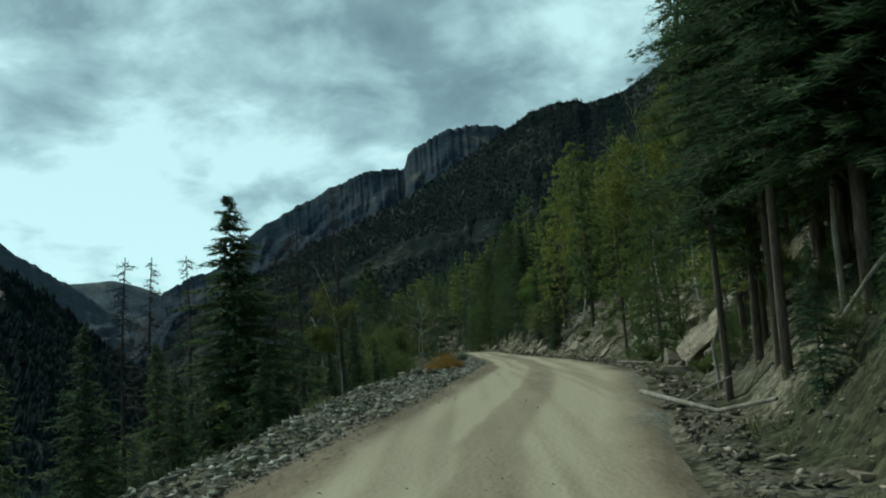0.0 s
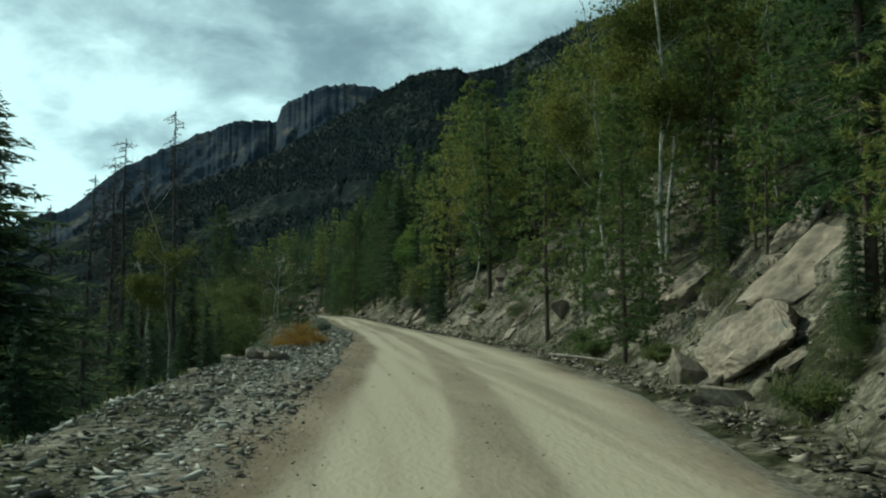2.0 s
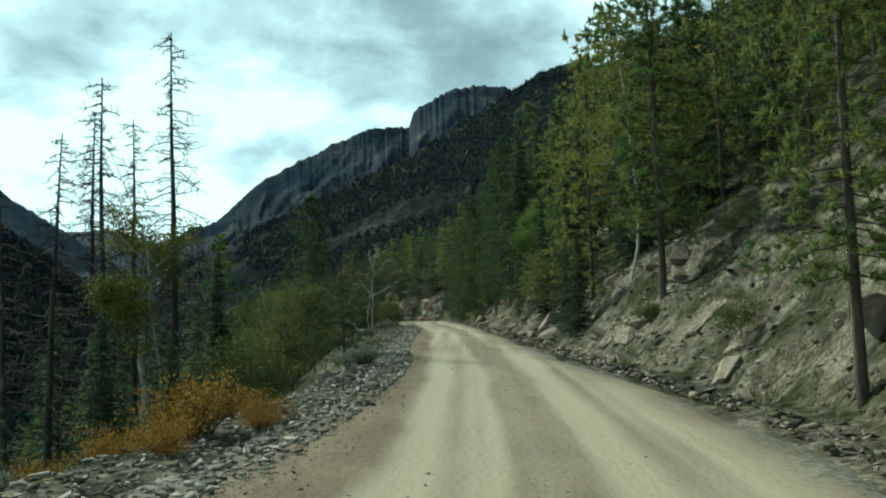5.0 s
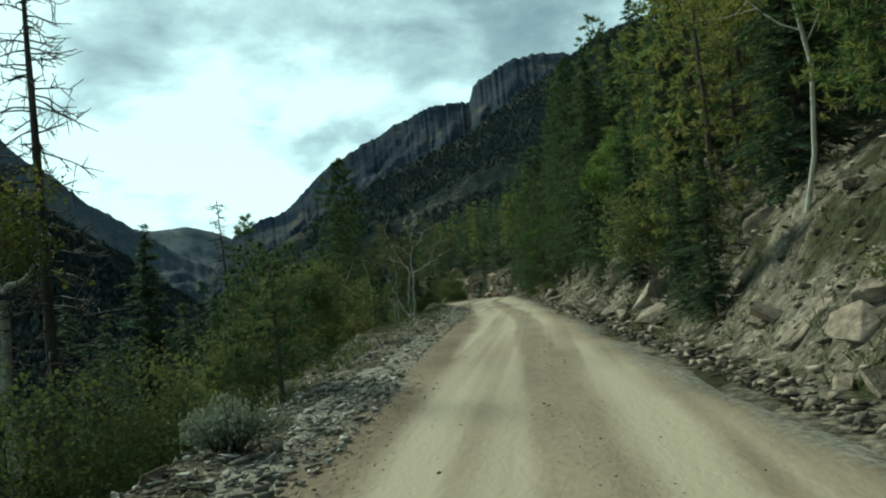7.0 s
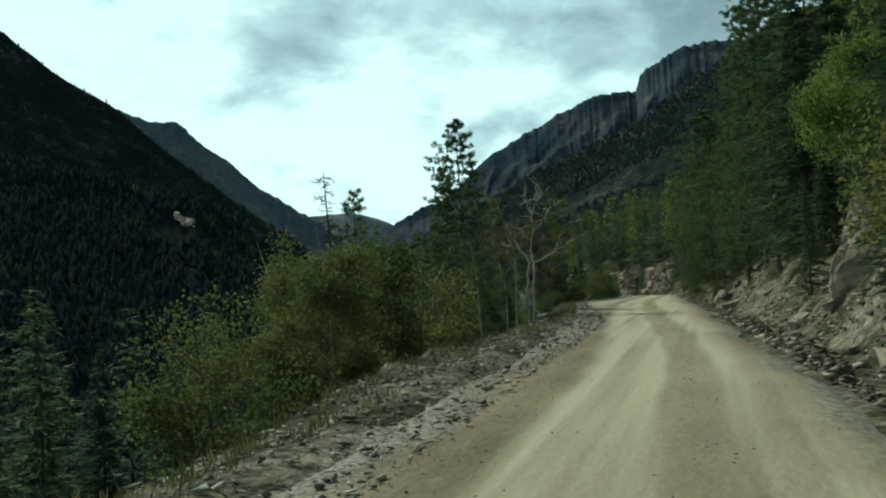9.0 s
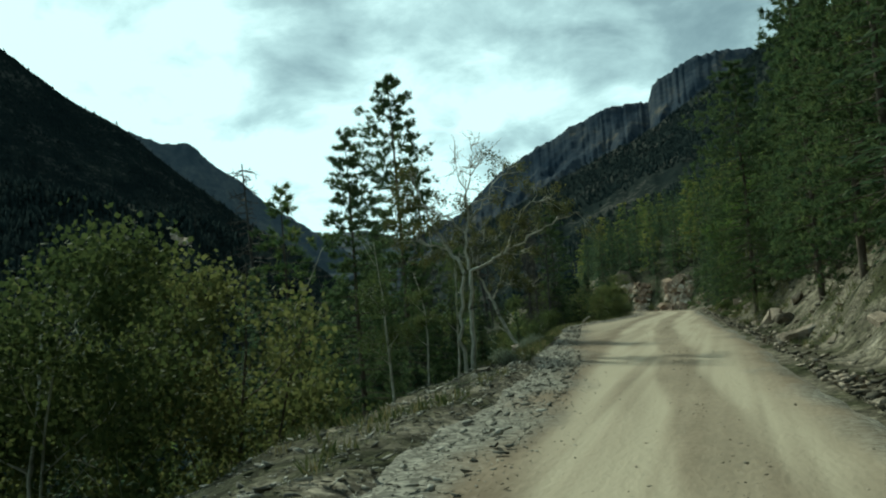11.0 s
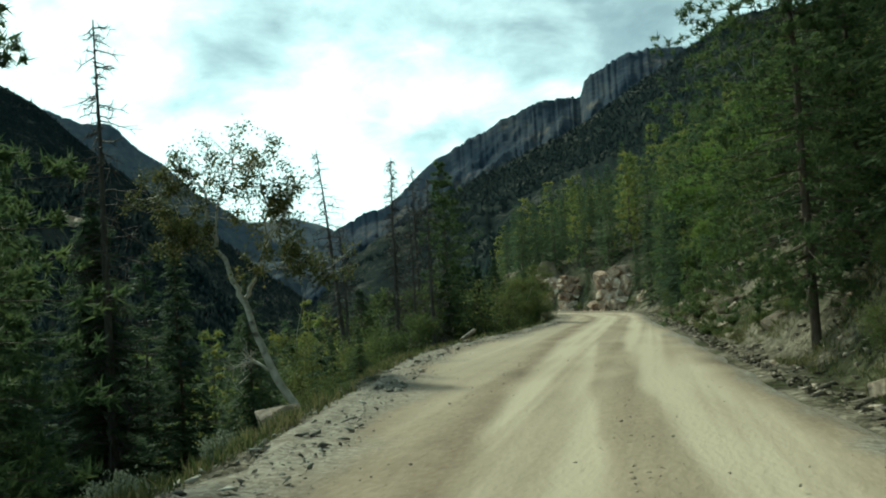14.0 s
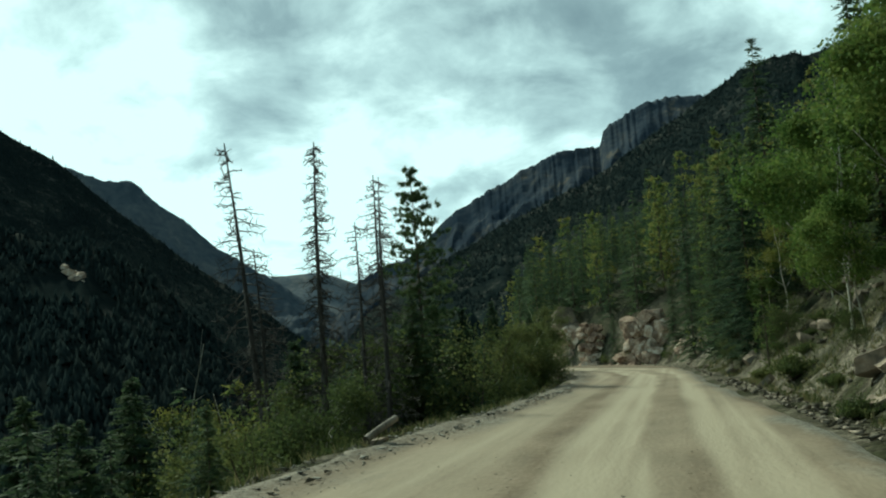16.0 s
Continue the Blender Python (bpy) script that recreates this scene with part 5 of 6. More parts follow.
def scatter_woods():
    rng = np.random.default_rng(21)
    # uphill
    for _ in range(7500):
        y = rng.uniform(8, 330)
        off = 3.2 + 56 * rng.random() ** 1.35
        x = float(edge_r(y)) + off
        if 48 < y < 66 and off < 15:
            continue
        if 24 < y < 36 and off < 7.5:
            continue
        if 125 < y < 155 and off < 6:
            continue
        if y > 186 and off < 5:
            continue
        room = 2.3 if off < 14 else 3.2 if off < 30 else 4.4
        if not free(x, y, room):
            continue
        TAKEN.append((x, y, room))
        lod = "" if off < 7 and y < 72 or off < 9 and 90 < y < 152 else "_1" if off < 15 and y < 190 else "_2"
        # Mostly spruce before y 34: dark needle colour stands in for shade on these trees.
        kind = rng.choice(["pine_tree", "spruce_tree", "slim_pine", "aspen_tree"], p=[0.06, 0.84, 0.09, 0.01] if y < 34 else [0.22, 0.68, 0.08, 0.02] if y > 176 else [0.26, 0.56, 0.15, 0.03] if y > 125 else [0.34, 0.42, 0.18, 0.06] if y > 84 else [0.52, 0.16, 0.26, 0.06] if off < 12 else [0.46, 0.22, 0.20, 0.12])
        size = rng.uniform(8.5, 13) if y < 125 else rng.uniform(9, 13) if y < 178 and off > 7 else rng.uniform(4.5, 10.5)
        if kind == "aspen_tree":
            size *= 0.75
        settle(kind + lod, int(rng.integers(0, 9)), x, y, rng.random() * 6.28, size, kind, off > 20 or y > 205)
    # young growth on the cut bank
    for _ in range(170):
        y = rng.choice([rng.uniform(66, 92), rng.uniform(92, 126), rng.uniform(150, 188), rng.uniform(30, 46)], p=[0.25, 0.4, 0.25, 0.1])
        x = float(edge_r(y)) + 1.8 + 3.2 * rng.random()
        if not free(x, y, 0.9):
            continue
        TAKEN.append((x, y, 0.9))
        kind = rng.choice(["spruce_tree", "pine_tree", "mountain_shrub", "slim_pine"], p=[0.35, 0.2, 0.25, 0.2])
        settle(kind + ("" if kind == "mountain_shrub" else "_1"), int(rng.integers(0, 9)), x, y, rng.random() * 6.28, rng.uniform(1.6, 4.2), kind, False)
    # shrubs on the stony bank
    for _ in range(60):
        y = rng.uniform(10, 128)
        x = float(edge_r(y)) + 1.6 + 6.5 * rng.random()
        if not free(x, y, 0.8):
            continue
        TAKEN.append((x, y, 0.8))
        settle("mountain_shrub", int(rng.integers(0, 9)), x, y, rng.random() * 6.28, rng.uniform(0.5, 1.5), "mountain_shrub", False)
    # green growth on the bank before the bend
    own = np.random.default_rng(29)
    for k in range(60):
        y = own.uniform(112, 178)
        x = float(edge_r(y)) + 1.2 + 5.5 * own.random()
        settle("mountain_shrub" if k % 2 else "low_juniper", int(own.integers(0, 9)), x, y, own.random() * 6.28, own.uniform(0.4, 1.5) if k % 2 else own.uniform(0.25, 0.6), "mountain_shrub" if k % 2 else "low_juniper", False)
    # undergrowth beneath the first spruces
    own = np.random.default_rng(23)
    for k in range(46):
        y = own.uniform(6.5, 24)
        x = float(edge_r(y)) + 1.5 + 3.4 * own.random()
        kind = "mountain_shrub" if k % 3 else "spruce_tree"
        settle(kind + ("" if k % 3 else "_1"), int(own.integers(0, 9)), x, y, own.random() * 6.28, own.uniform(0.4, 1.1) if k % 3 else own.uniform(0.9, 2.2), kind, False)
    # downhill
    for _ in range(4600):
        y = rng.uniform(2, 330)
        off = 4.5 + 62 * rng.random() ** 1.2
        x = float(edge_l(y)) - off
        room = 2.5 if off < 16 else 4.0
        if off < 7 and (112 < y < 135 or 74 < y < 98) or not free(x, y, room):
            continue
        g = float(land(x, y))
        cap = (1.2 if off < 14 else 2.5) + 1.5 * rng.random() - g
        # Spruce prevails here so that its dark colour gives the trees their shaded look.
        kind = rng.choice(["pine_tree", "spruce_tree", "slim_pine", "aspen_tree"], p=[0.06, 0.84, 0.10, 0.0] if off < 20 else [0.24, 0.56, 0.12, 0.08])
        size = min(rng.uniform(7, 13), cap)
        if size < 2.2:
            continue
        TAKEN.append((x, y, room))
        lod = "" if off < 9 and y < 140 else "_1" if off < 13 and y < 150 else "_2"
        settle(kind + lod, int(rng.integers(0, 9)), x, y, rng.random() * 6.28, size, kind, off > 20 or y > 205)


scatter_woods()
# the thicket behind the turnout
for i, (kind, x, y, top) in enumerate([
        ("bushy_aspen", -14.0, 153.0, 4.4), ("spruce_tree", -12.4, 155.5, 5.3), ("spruce_tree", -10.9, 158.5, 4.7), ("bushy_aspen", -9.4, 162.5, 4.2), ("spruce_tree", -9.2, 167.5, 4.6), ("spruce_tree", -13.6, 164.5, 5.6), ("spruce_tree", -11.8, 171.0, 5.6),
        ("slender_aspen", -19.8, 149.8, 2.2), ("spruce_tree", -24.0, 152.5, 2.8), ("spruce_tree", -18.2, 140.5, 1.6), ("spruce_tree", -22.0, 138.5, 1.2), ("spruce_tree", -26.0, 144.5, 1.8), ("spruce_tree", -17.0, 133.5, 0.6), ("spruce_tree", -20.0, 130.5, 0.2), ("spruce_tree", -17.2, 154.0, 3.8), ("spruce_tree", -28.0, 151.0, 2.2), ("spruce_tree", -24.5, 133.0, 0.0)]):
    plant("full_spruce" if "spruce" in kind else kind, i, x, y, i * 1.3, max(1.5, top - float(land(x, y))), called=kind, label="dark dense spruce below the bend" if "spruce" in kind else "")


def raw(me):
    v = np.zeros(len(me.vertices) * 3); me.vertices.foreach_get("co", v)
    f = np.zeros(len(me.loops), int); me.loops.foreach_get("vertex_index", f)
    return v.reshape(-1, 3), f.reshape(len(me.polygons), -1)


def join_woods():
    """The trees too far off to tell apart: one mesh for the crowns of each kind, and one for the trunks."""
    bags = {}
    for kind, variant, x, y, turn, size in JOINED:
        meshes, _, _, _, height = KINDS[kind][variant % len(KINDS[kind])]
        k, c, s = size / height, math.cos(turn), math.sin(turn)
        z = float(land(x, y)) - 0.05
        for me in meshes:
            v, f = raw(me)
            w = np.stack([k * (c * v[:, 0] - s * v[:, 1]) + x, k * (s * v[:, 0] + c * v[:, 1]) + y, k * v[:, 2] + z], 1)
            bags.setdefault(me.materials[0], Bag()).add(w, f)
    names = {M_NEEDLE: ("hillside_pines", "green pines crowding the slopes"), M_SPRUCE: ("hillside_spruces", "dark spruces crowding the slopes"), M_ASPENLEAF: ("hillside_aspens", "yellow-green aspens among the conifers")}
    for mat, bag in bags.items():
        name, label = names.get(mat, ("hillside_trunks", "trunks of the trees on the slopes"))
        tagged(part(name, bag.mesh(name, mat)), label, "forest", kind="stuff")


join_woods()


def far_woods(name, spots, label, low, high, seed, low_w=0.16):
    """Many small ragged conifers in one mesh."""
    rng = np.random.default_rng(seed)
    n = len(spots)
    h = rng.uniform(low, high, n)
    w = h * rng.uniform(low_w, low_w + 0.10, n)
    bag = Bag()
    for z0, z1, k in ((0.05, 0.65, 1.0), (0.42, 1.0, 0.62)):
        th = np.linspace(0, 2 * np.pi, 6, endpoint=False)[None] + rng.random((n, 1)) * 6
        r = w[:, None] * k * rng.uniform(0.35, 1.4, (n, 6))
        rim = np.stack([spots[:, 0:1] + r * np.cos(th), spots[:, 1:2] + r * np.sin(th), spots[:, 2:3] + h[:, None] * (z0 + 0.12 * rng.normal(size=(n, 6)))], -1)
        tip = spots + np.stack([0 * h, 0 * h, h * z1], 1)
        v = np.concatenate([rim, tip[:, None]], 1)
        j = np.arange(6)
        f = (np.arange(n) * 7)[:, None, None] + np.stack([j, (j + 1) % 6, 0 * j + 6], -1)[None]
        bag.add(v.reshape(-1, 3), f.reshape(-1, 3))
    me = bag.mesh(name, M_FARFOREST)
    tagged(part(name, me), label, "forest", kind="stuff")


def on_flank(P, count, seed, lo=2, hi=None):
    rng = np.random.default_rng(seed)
    a, b = P.shape[:2]
    i, j = rng.integers(0, a - 1, count), (lo + (min(hi or b, b) - 1 - lo) * rng.random(count) ** 1.3).astype(int)
    u, v = rng.random((count, 1)), rng.random((count, 1))
    return P[i, j] * (1 - u) * (1 - v) + P[i + 1, j] * u * (1 - v) + P[i, j + 1] * (1 - u) * v + P[i + 1, j + 1] * u * v - [0, 0, 1.0]


def valley_spots(count, seed):
    rng = np.random.default_rng(seed)
    y = rng.uniform(-20, 1100, count)
    near = rng.random(count) < 0.72
    y = np.where(near, rng.uniform(-20, 650, count), y)
    left = rng.random(count) < 0.62
    x = np.where(left, edge_l(y) - 60 - np.where(near, 320, 520) * rng.random(count) ** 1.2, edge_r(y) + 55 + 260 * rng.random(count))
    ahead = (y > 235) & (rng.random(count) < 0.6)
    x = np.where(ahead, edge_l(y) - 120 + 330 * rng.random(count), x)
    far = (np.hypot(x + 8, y - 120) > 260) | (x < edge_l(y) - 66)
    return np.stack([x, y, land(x, y) - 0.5], 1)[far]


def clearings(spots):
    """Leaves rocky openings on the lower flank."""
    gap = fbm(spots[:, 0] / 60, spots[:, 2] / 22 + spots[:, 1] / 150, 3, 57)
    return spots[(gap < -0.02) | (spots[:, 2] > 150)]


far_woods("ridge_forest", clearings(on_flank(WOODED_P, 26000, 3, 2, 33)), "dark conifers covering the ridge", 4.5, 8, 5, 0.20)
far_woods("mountainside_forest", on_flank(LEFT_P, 20000, 4, 2, 33), "dark conifers covering the mountainside across the valley", 5, 9, 6, 0.20)
def around_outcrop(spots):
    return spots[np.hypot(spots[:, 0] + 203, spots[:, 1] - 407) > 15]


far_woods("spur_forest", around_outcrop(on_flank(SPUR_P, 17000, 9, 1, 30)), "dark conifers covering the spur in the valley", 3.5, 7, 11, 0.20)
far_woods("valley_forest", valley_spots(24000, 8), "dense dark conifers on the valley floor and slopes", 7, 13, 7, 0.24)
# ---- rocks ----
def hull_rock(rng, points, dims, detail=0, rough=0.05, bevel=0.05, mat=None):
    """An angular block: the hull of random points, with worn edges and, for large ones, a broken surface."""
    bm = bmesh.new()
    for _ in range(points):
        p = unit(rng.normal(size=3)) * (0.75 + 0.25 * rng.random())
        p = np.sign(p) * np.abs(p) ** 0.7
        bm.verts.new(p * np.array(dims) * 0.5)
    geo = bmesh.ops.convex_hull(bm, input=bm.verts)
    bmesh.ops.delete(bm, geom=[v for v in bm.verts if not v.link_faces], context="VERTS")
    bmesh.ops.dissolve_limit(bm, angle_limit=0.25, verts=bm.verts, edges=bm.edges)
    if bevel:
        bmesh.ops.bevel(bm, geom=bm.edges[:] + bm.verts[:], offset=bevel * min(dims), segments=1, affect="EDGES", profile=0.6)
    bmesh.ops.triangulate(bm, faces=bm.faces)
    if detail:
        bmesh.ops.subdivide_edges(bm, edges=bm.edges, cuts=detail, use_grid_fill=True)
        off = Vector(rng.random(3) * 50)
        for v in bm.verts:
            k = noise.fractal((v.co + off) * (2.2 / max(dims)), 1.0, 2.0, 4)
            c = noise.cell(((v.co + off) * (4.0 / max(dims))))
            v.co += v.co.normalized() * (rough * max(dims) * (k * 0.8 + 0.35 * (c - 0.5)))
    me = bpy.data.meshes.new("rock")
    bm.to_mesh(me)
    bm.free()
    me.materials.append(mat or M_ROCK)
    return me


def block(rng, dims, cuts, detail=2, rough=0.012, mat=None, depth=(0.62, 0.93)):
    """A broken block: a box with random planes split off, sharp edges and a rough face."""
    pts = [np.array([i, j, k]) * 0.5 for i in (-1, 1) for j in (-1, 1) for k in (-1, 1)]
    bm = bmesh.new()
    for p in pts:
        bm.verts.new(p + rng.normal(size=3) * 0.05)
    bmesh.ops.convex_hull(bm, input=bm.verts)
    for _ in range(cuts):
        n = unit(rng.normal(size=3))
        top = max(float(np.dot(v.co, n)) for v in bm.verts)
        bmesh.ops.bisect_plane(bm, geom=bm.verts[:] + bm.edges[:] + bm.faces[:], plane_co=Vector(n * top * rng.uniform(*depth)), plane_no=Vector(n), clear_outer=True)
        keep = [v.co.copy() for v in bm.verts]
        bm.clear()
        for c in keep:
            bm.verts.new(c)
        bmesh.ops.remove_doubles(bm, verts=bm.verts, dist=0.004)
        bmesh.ops.convex_hull(bm, input=bm.verts)
    for v in bm.verts:
        v.co = Vector(np.array(v.co) * dims)
    return roughened(bm, rng, max(dims), detail, rough, mat)


def roughened(bm, rng, size, detail, rough, mat):
    bmesh.ops.delete(bm, geom=[v for v in bm.verts if not v.link_faces], context="VERTS")
    bmesh.ops.dissolve_limit(bm, angle_limit=0.12, verts=bm.verts, edges=bm.edges)
    if detail:
        bmesh.ops.bevel(bm, geom=bm.edges[:], offset=0.012 * size, segments=1, affect="EDGES")
    bmesh.ops.triangulate(bm, faces=bm.faces)
    for _ in range(detail):
        bmesh.ops.subdivide_edges(bm, edges=[e for e in bm.edges if e.calc_length() > 0.06 * size], cuts=1, use_grid_fill=True)
        bmesh.ops.triangulate(bm, faces=[f for f in bm.faces if len(f.verts) > 3])
    off = Vector(rng.random(3) * 50)
    bm.normal_update()
    for v in bm.verts:
        q = (v.co + off) / size
        v.co += v.normal * (rough * size * (1.6 * noise.fractal(q * 3.5, 1.0, 2.0, 4) - 1.4 * abs(noise.noise(q * 6.0))))
    me = bpy.data.meshes.new("rock")
    bm.to_mesh(me)
    bm.free()
    me.materials.append(mat or M_ROCK)
    return me


def wedge_boulder(rng):
    """The long sloping boulder with a dark overhang along its lower edge."""
    bm = bmesh.new()
    for p in [(-0.65, -0.37, -0.23), (-0.57, 0.64, 0.24), (-0.31, 0.98, 0.59), (-0.02, 0.74, 0.76), (0.4, 0.06, 1.13), (0.45, -0.66, 1.06), (0.0, -1.69, 0.6), (-0.46, -1.33, 0.2), (0.2, -0.23, -0.02), (0.55, -0.76, 0.25), (1.32, 1.61, 1.02), (0.3, 2.11, 0.13), (1.37, 0.64, 0.72)]:
        bm.verts.new(p)
    bmesh.ops.convex_hull(bm, input=bm.verts)
    return roughened(bm, rng, 1.4, 3, 0.034, M_ROCK)


def rock_at(me, x, y, z, turn, size=(1, 1, 1), tilt=(0, 0), name="rock", label="angular grey-brown granite rock on the road bank", group="roadside rocks"):
    ob = new(name, me)
    ob.matrix_world = Matrix.LocRotScale((x, y, z), Euler((radians(tilt[0]), radians(tilt[1]), turn)), size)
    return tagged(ob, label, "rock", group)


def build_rocks():
    rng = np.random.default_rng(51)
    big = [hull_rock(rng, 13, (1, 0.9, 0.8), 3, 0.022, 0.02) for _ in range(5)]
    slabs = [block(rng, (1, 0.7, 0.26), 8, 3, 0.036, depth=(0.68, 0.95)) for _ in range(4)]
    small = [block(rng, (1, 0.75, 0.45), 3, 0, 0.0, depth=(0.5, 0.9)) for _ in range(12)]
    red = [block(rng, (1, 0.9, 0.85), 8 + i, 3, 0.030, M_CLIFF, (0.6, 0.92)) for i in range(7)]
    rock_at(wedge_boulder(rng), 6.4, 26.4, 0.9, 0.0, name="boulder", label="long sloping tan boulder with a dark overhang", group="boulders")
    # boulders that stand out: x, y, z of the middle, turn, size, tilt
    for i, (x, y, z, turn, size, tilt) in enumerate([
            (5.85, 27.2, 0.85, 1.4, (1.15, 0.85, 1.25), (0, -14)), (5.6, 72.4, 0.9, 0.9, (1.5, 1.3, 1.1), (0, -12)), (4.9, 74.3, 0.8, 2.2, (0.7, 0.7, 0.6), (10, 0)),
            (5.3, 70.3, 0.95, 2.9, (1.1, 1.0, 0.9), (0, 10)), (7.9, 67.4, 2.4, 0.3, (1.4, 1.1, 1.2), (0, -25)), (8.6, 59.4, 2.8, 1.0, (1.3, 1.0, 0.9), (0, -35)), (6.4, 57.2, 1.0, 2.0, (0.9, 0.8, 0.8), (0, 0)),
            (-7.4, 117.6, 0.60, 0.5, (1.5, 1.1, 0.95), (0, 6)), (2.5, 138.2, 1.6, 0.9, (1.5, 1.2, 1.2), (0, -10)), (2.9, 147.3, 1.6, 1.9, (0.9, 0.8, 0.8), (0, -20)), (2.3, 147.8, 1.6, 2.7, (0.8, 0.7, 0.6), (0, -15)),
            (2.9, 112.4, 1.15, 1.1, (0.9, 0.9, 1.0), (0, 0)), (3.1, 110.4, 1.2, 2.1, (1.0, 0.8, 0.9), (12, 0)), (2.7, 114.6, 1.1, 0.2, (0.8, 0.7, 0.7), (0, 0)), (3.3, 108.5, 1.1, 1.7, (0.7, 0.9, 0.7), (0, 0)),
            (1.3, 157.4, 1.0, 0.2, (1.1, 0.9, 1.0), (0, -20)), (1.7, 154.2, 1.0, 2.2, (0.9, 0.7, 0.7), (0, -30)), (3.7, 146.3, 2.0, 1.2, (0.9, 0.7, 0.7), (0, -30)), (-1.75, 33.0, 0.6, 0.6, (0.55, 0.4, 0.36), (0, 5)), (-2.0, 34.6, 0.35, 1.9, (0.5, 0.4, 0.4), (0, 10)), (-2.2, 31.6, 0.4, 0.9, (0.6, 0.45, 0.4), (5, 10)), (-2.0, 36.2, 0.3, 2.6, (0.5, 0.35, 0.35), (0, 10)), (-2.7, 30.0, 0.2, 2.2, (0.6, 0.4, 0.35), (0, 10)), (-1.3, 32.7, 0.8, 0.2, (0.75, 0.5, 0.4), (0, 8)),
            (7.9, 44.7, 1.5, 0.6, (0.9, 0.7, 1.2), (0, -10)), (8.6, 40.0, 1.9, 1.6, (0.9, 0.7, 0.6), (0, 0)), (9.6, 83.0, 5.0, 1.6, (2.4, 1.7, 2.0), (0, -30)), (-0.95, 50.7, 0.2, 0.7, (0.5, 0.42, 0.42), (0, 8)), (-0.75, 52.3, 0.2, 1.9, (0.6, 0.3, 0.26), (0, 0)), (-1.1, 51.6, 0.2, 2.9, (0.36, 0.3, 0.26), (0, 0)), (5.55, 24.2, 0.2, 1.2, (0.45, 0.36, 0.26), (0, -15)), (4.85, 24.6, 0.2, 0.2, (0.25, 0.2, 0.18), (0, 0)), (6.3, 23.4, 0.2, 2.2, (0.5, 0.4, 0.4), (0, -10))]):
        rock_at(big[i % 5], x, y, max(z, float(land(x, y)) + (0.22 if y < 120 else 0.12) * size[2]), turn, size, tilt, "boulder", "large weathered tan granite boulder beside the road", "boulders")
    for i, (x, y, z, turn, size, tilt) in enumerate([
            (8.1, 27.5, 1.2, 0.2, (2.1, 2.4, 1.0), (4, -38)), (8.7, 34.6, 1.4, 0.4, (1.6, 1.1, 1.4), (0, -34)), (9.2, 37.3, 1.6, 0.9, (1.7, 1.1, 3.0), (0, -24)), (7.9, 31.0, 1.0, 0.9, (1.0, 1.0, 1.2), (0, -42)), (9.3, 29.9, 1.0, 0.5, (1.4, 1.1, 1.3), (0, -40)), (7.75, 49.6, 1.3, 0.35, (1.4, 1.1, 0.8), (-6, -40)),
            (7.4, 52.2, 1.2, 0.30, (1.2, 1.0, 0.7), (-6, -40)), (6.35, 61.0, 1.05, 0.4, (1.0, 0.9, 0.8), (0, -34)), (6.3, 59.0, 0.95, 0.3, (1.0, 0.8, 0.8), (0, -36)), (7.2, 57.6, 1.5, 0.6, (1.0, 1.2, 0.9), (0, -30)),
            (6.2, 82.4, 2.7, 0.9, (2.6, 2.4, 3.0), (10, -55)), (6.9, 85.0, 3.2, 1.1, (2.4, 2.4, 3.0), (0, -50)), (3.4, 103.0, 1.2, 0.4, (1.3, 1.2, 1.2), (0, -10)), (3.3, 159.0, 1.3, 0.8, (1.7, 1.0, 2.2), (0, -40)), (6.35, 24.5, 0.85, 0.3, (0.8, 0.5, 0.6), (0, -25))]):
        rock_at(slabs[i % 4], x, y, max(z, float(land(x, y)) - 0.02), turn, size, tilt, "rock_slab", "flat tilted slab of pale orange granite on the bank", "rock slabs")
    # the cut cliff where the road bends: jointed blocks stacked along the inner side
    for cx, cy, w, h, base in ((-4.0, 194.8, 4.0, 3.9, 0.0), (-9.2, 206.0, 2.8, 3.8, 0.2), (-6.6, 200.4, 1.4, 1.2, 0.4), (-11.6, 211.0, 2.8, 3.2, 0.8), (-0.6, 188.5, 2.2, 1.6, 0.4)):
        for k in range(30 if w > 2 else 6):
            row, col = divmod(k, 6)
            v = row / 5.0
            u = ((col + 0.5) / 6 - 0.5 + rng.normal() * 0.06) * (1 - 0.30 * v)
            s = w * rng.uniform(0.20, 0.40)
            x, y, z = cx + u * w, cy + 0.55 * v * w + abs(u) * 0.8 + rng.normal() * 0.08 * w, base + 1.15 * h * (v + 0.08) * rng.uniform(0.9, 1.1)
            rock_at(red[rng.integers(7)], x, y, z, rng.random() * 6.28, (s, s * rng.uniform(0.8, 1.2), s * rng.uniform(0.7, 1.3)), (rng.normal() * 25, rng.normal() * 25), "cliff_block", "broken red and cream granite face of the road cut", "cliff blocks")
    for x, y, z, s in ((-12.3, 213.6, 5.4, 2.6), (-11.5, 213.0, 4.3, 2.0), (-12.9, 214.2, 4.2, 2.2)):
        rock_at(big[int(s * 10) % 5], x, y, z, 0.5 + s, (s, s * 0.8, s * 1.3), (-20, 25), "pale_crag", "pale grey crag above the road cut", "cliff blocks")
    # pale outcrop on the spur across the valley
    for dx, dy, dz, s in ((0, 0, 0, 5.0), (-3.5, 1, 2.5, 4.0), (3.0, -1, -3.0, 3.5), (0.5, -2, -5.0, 3.5), (-2.5, -1, -3.0, 3.0), (4.6, -1, -6.0, 2.5), (-4.6, 0, 4.6, 2.4)):
        rock_at(red[int(abs(dx) + s) % 7], -207 + dx, 416 + dy, 40 + dz, dx, (s, s, s * 0.9), (10, dx * 3), "outcrop", "pale rock outcrop on the wooded spur", "far outcrops")
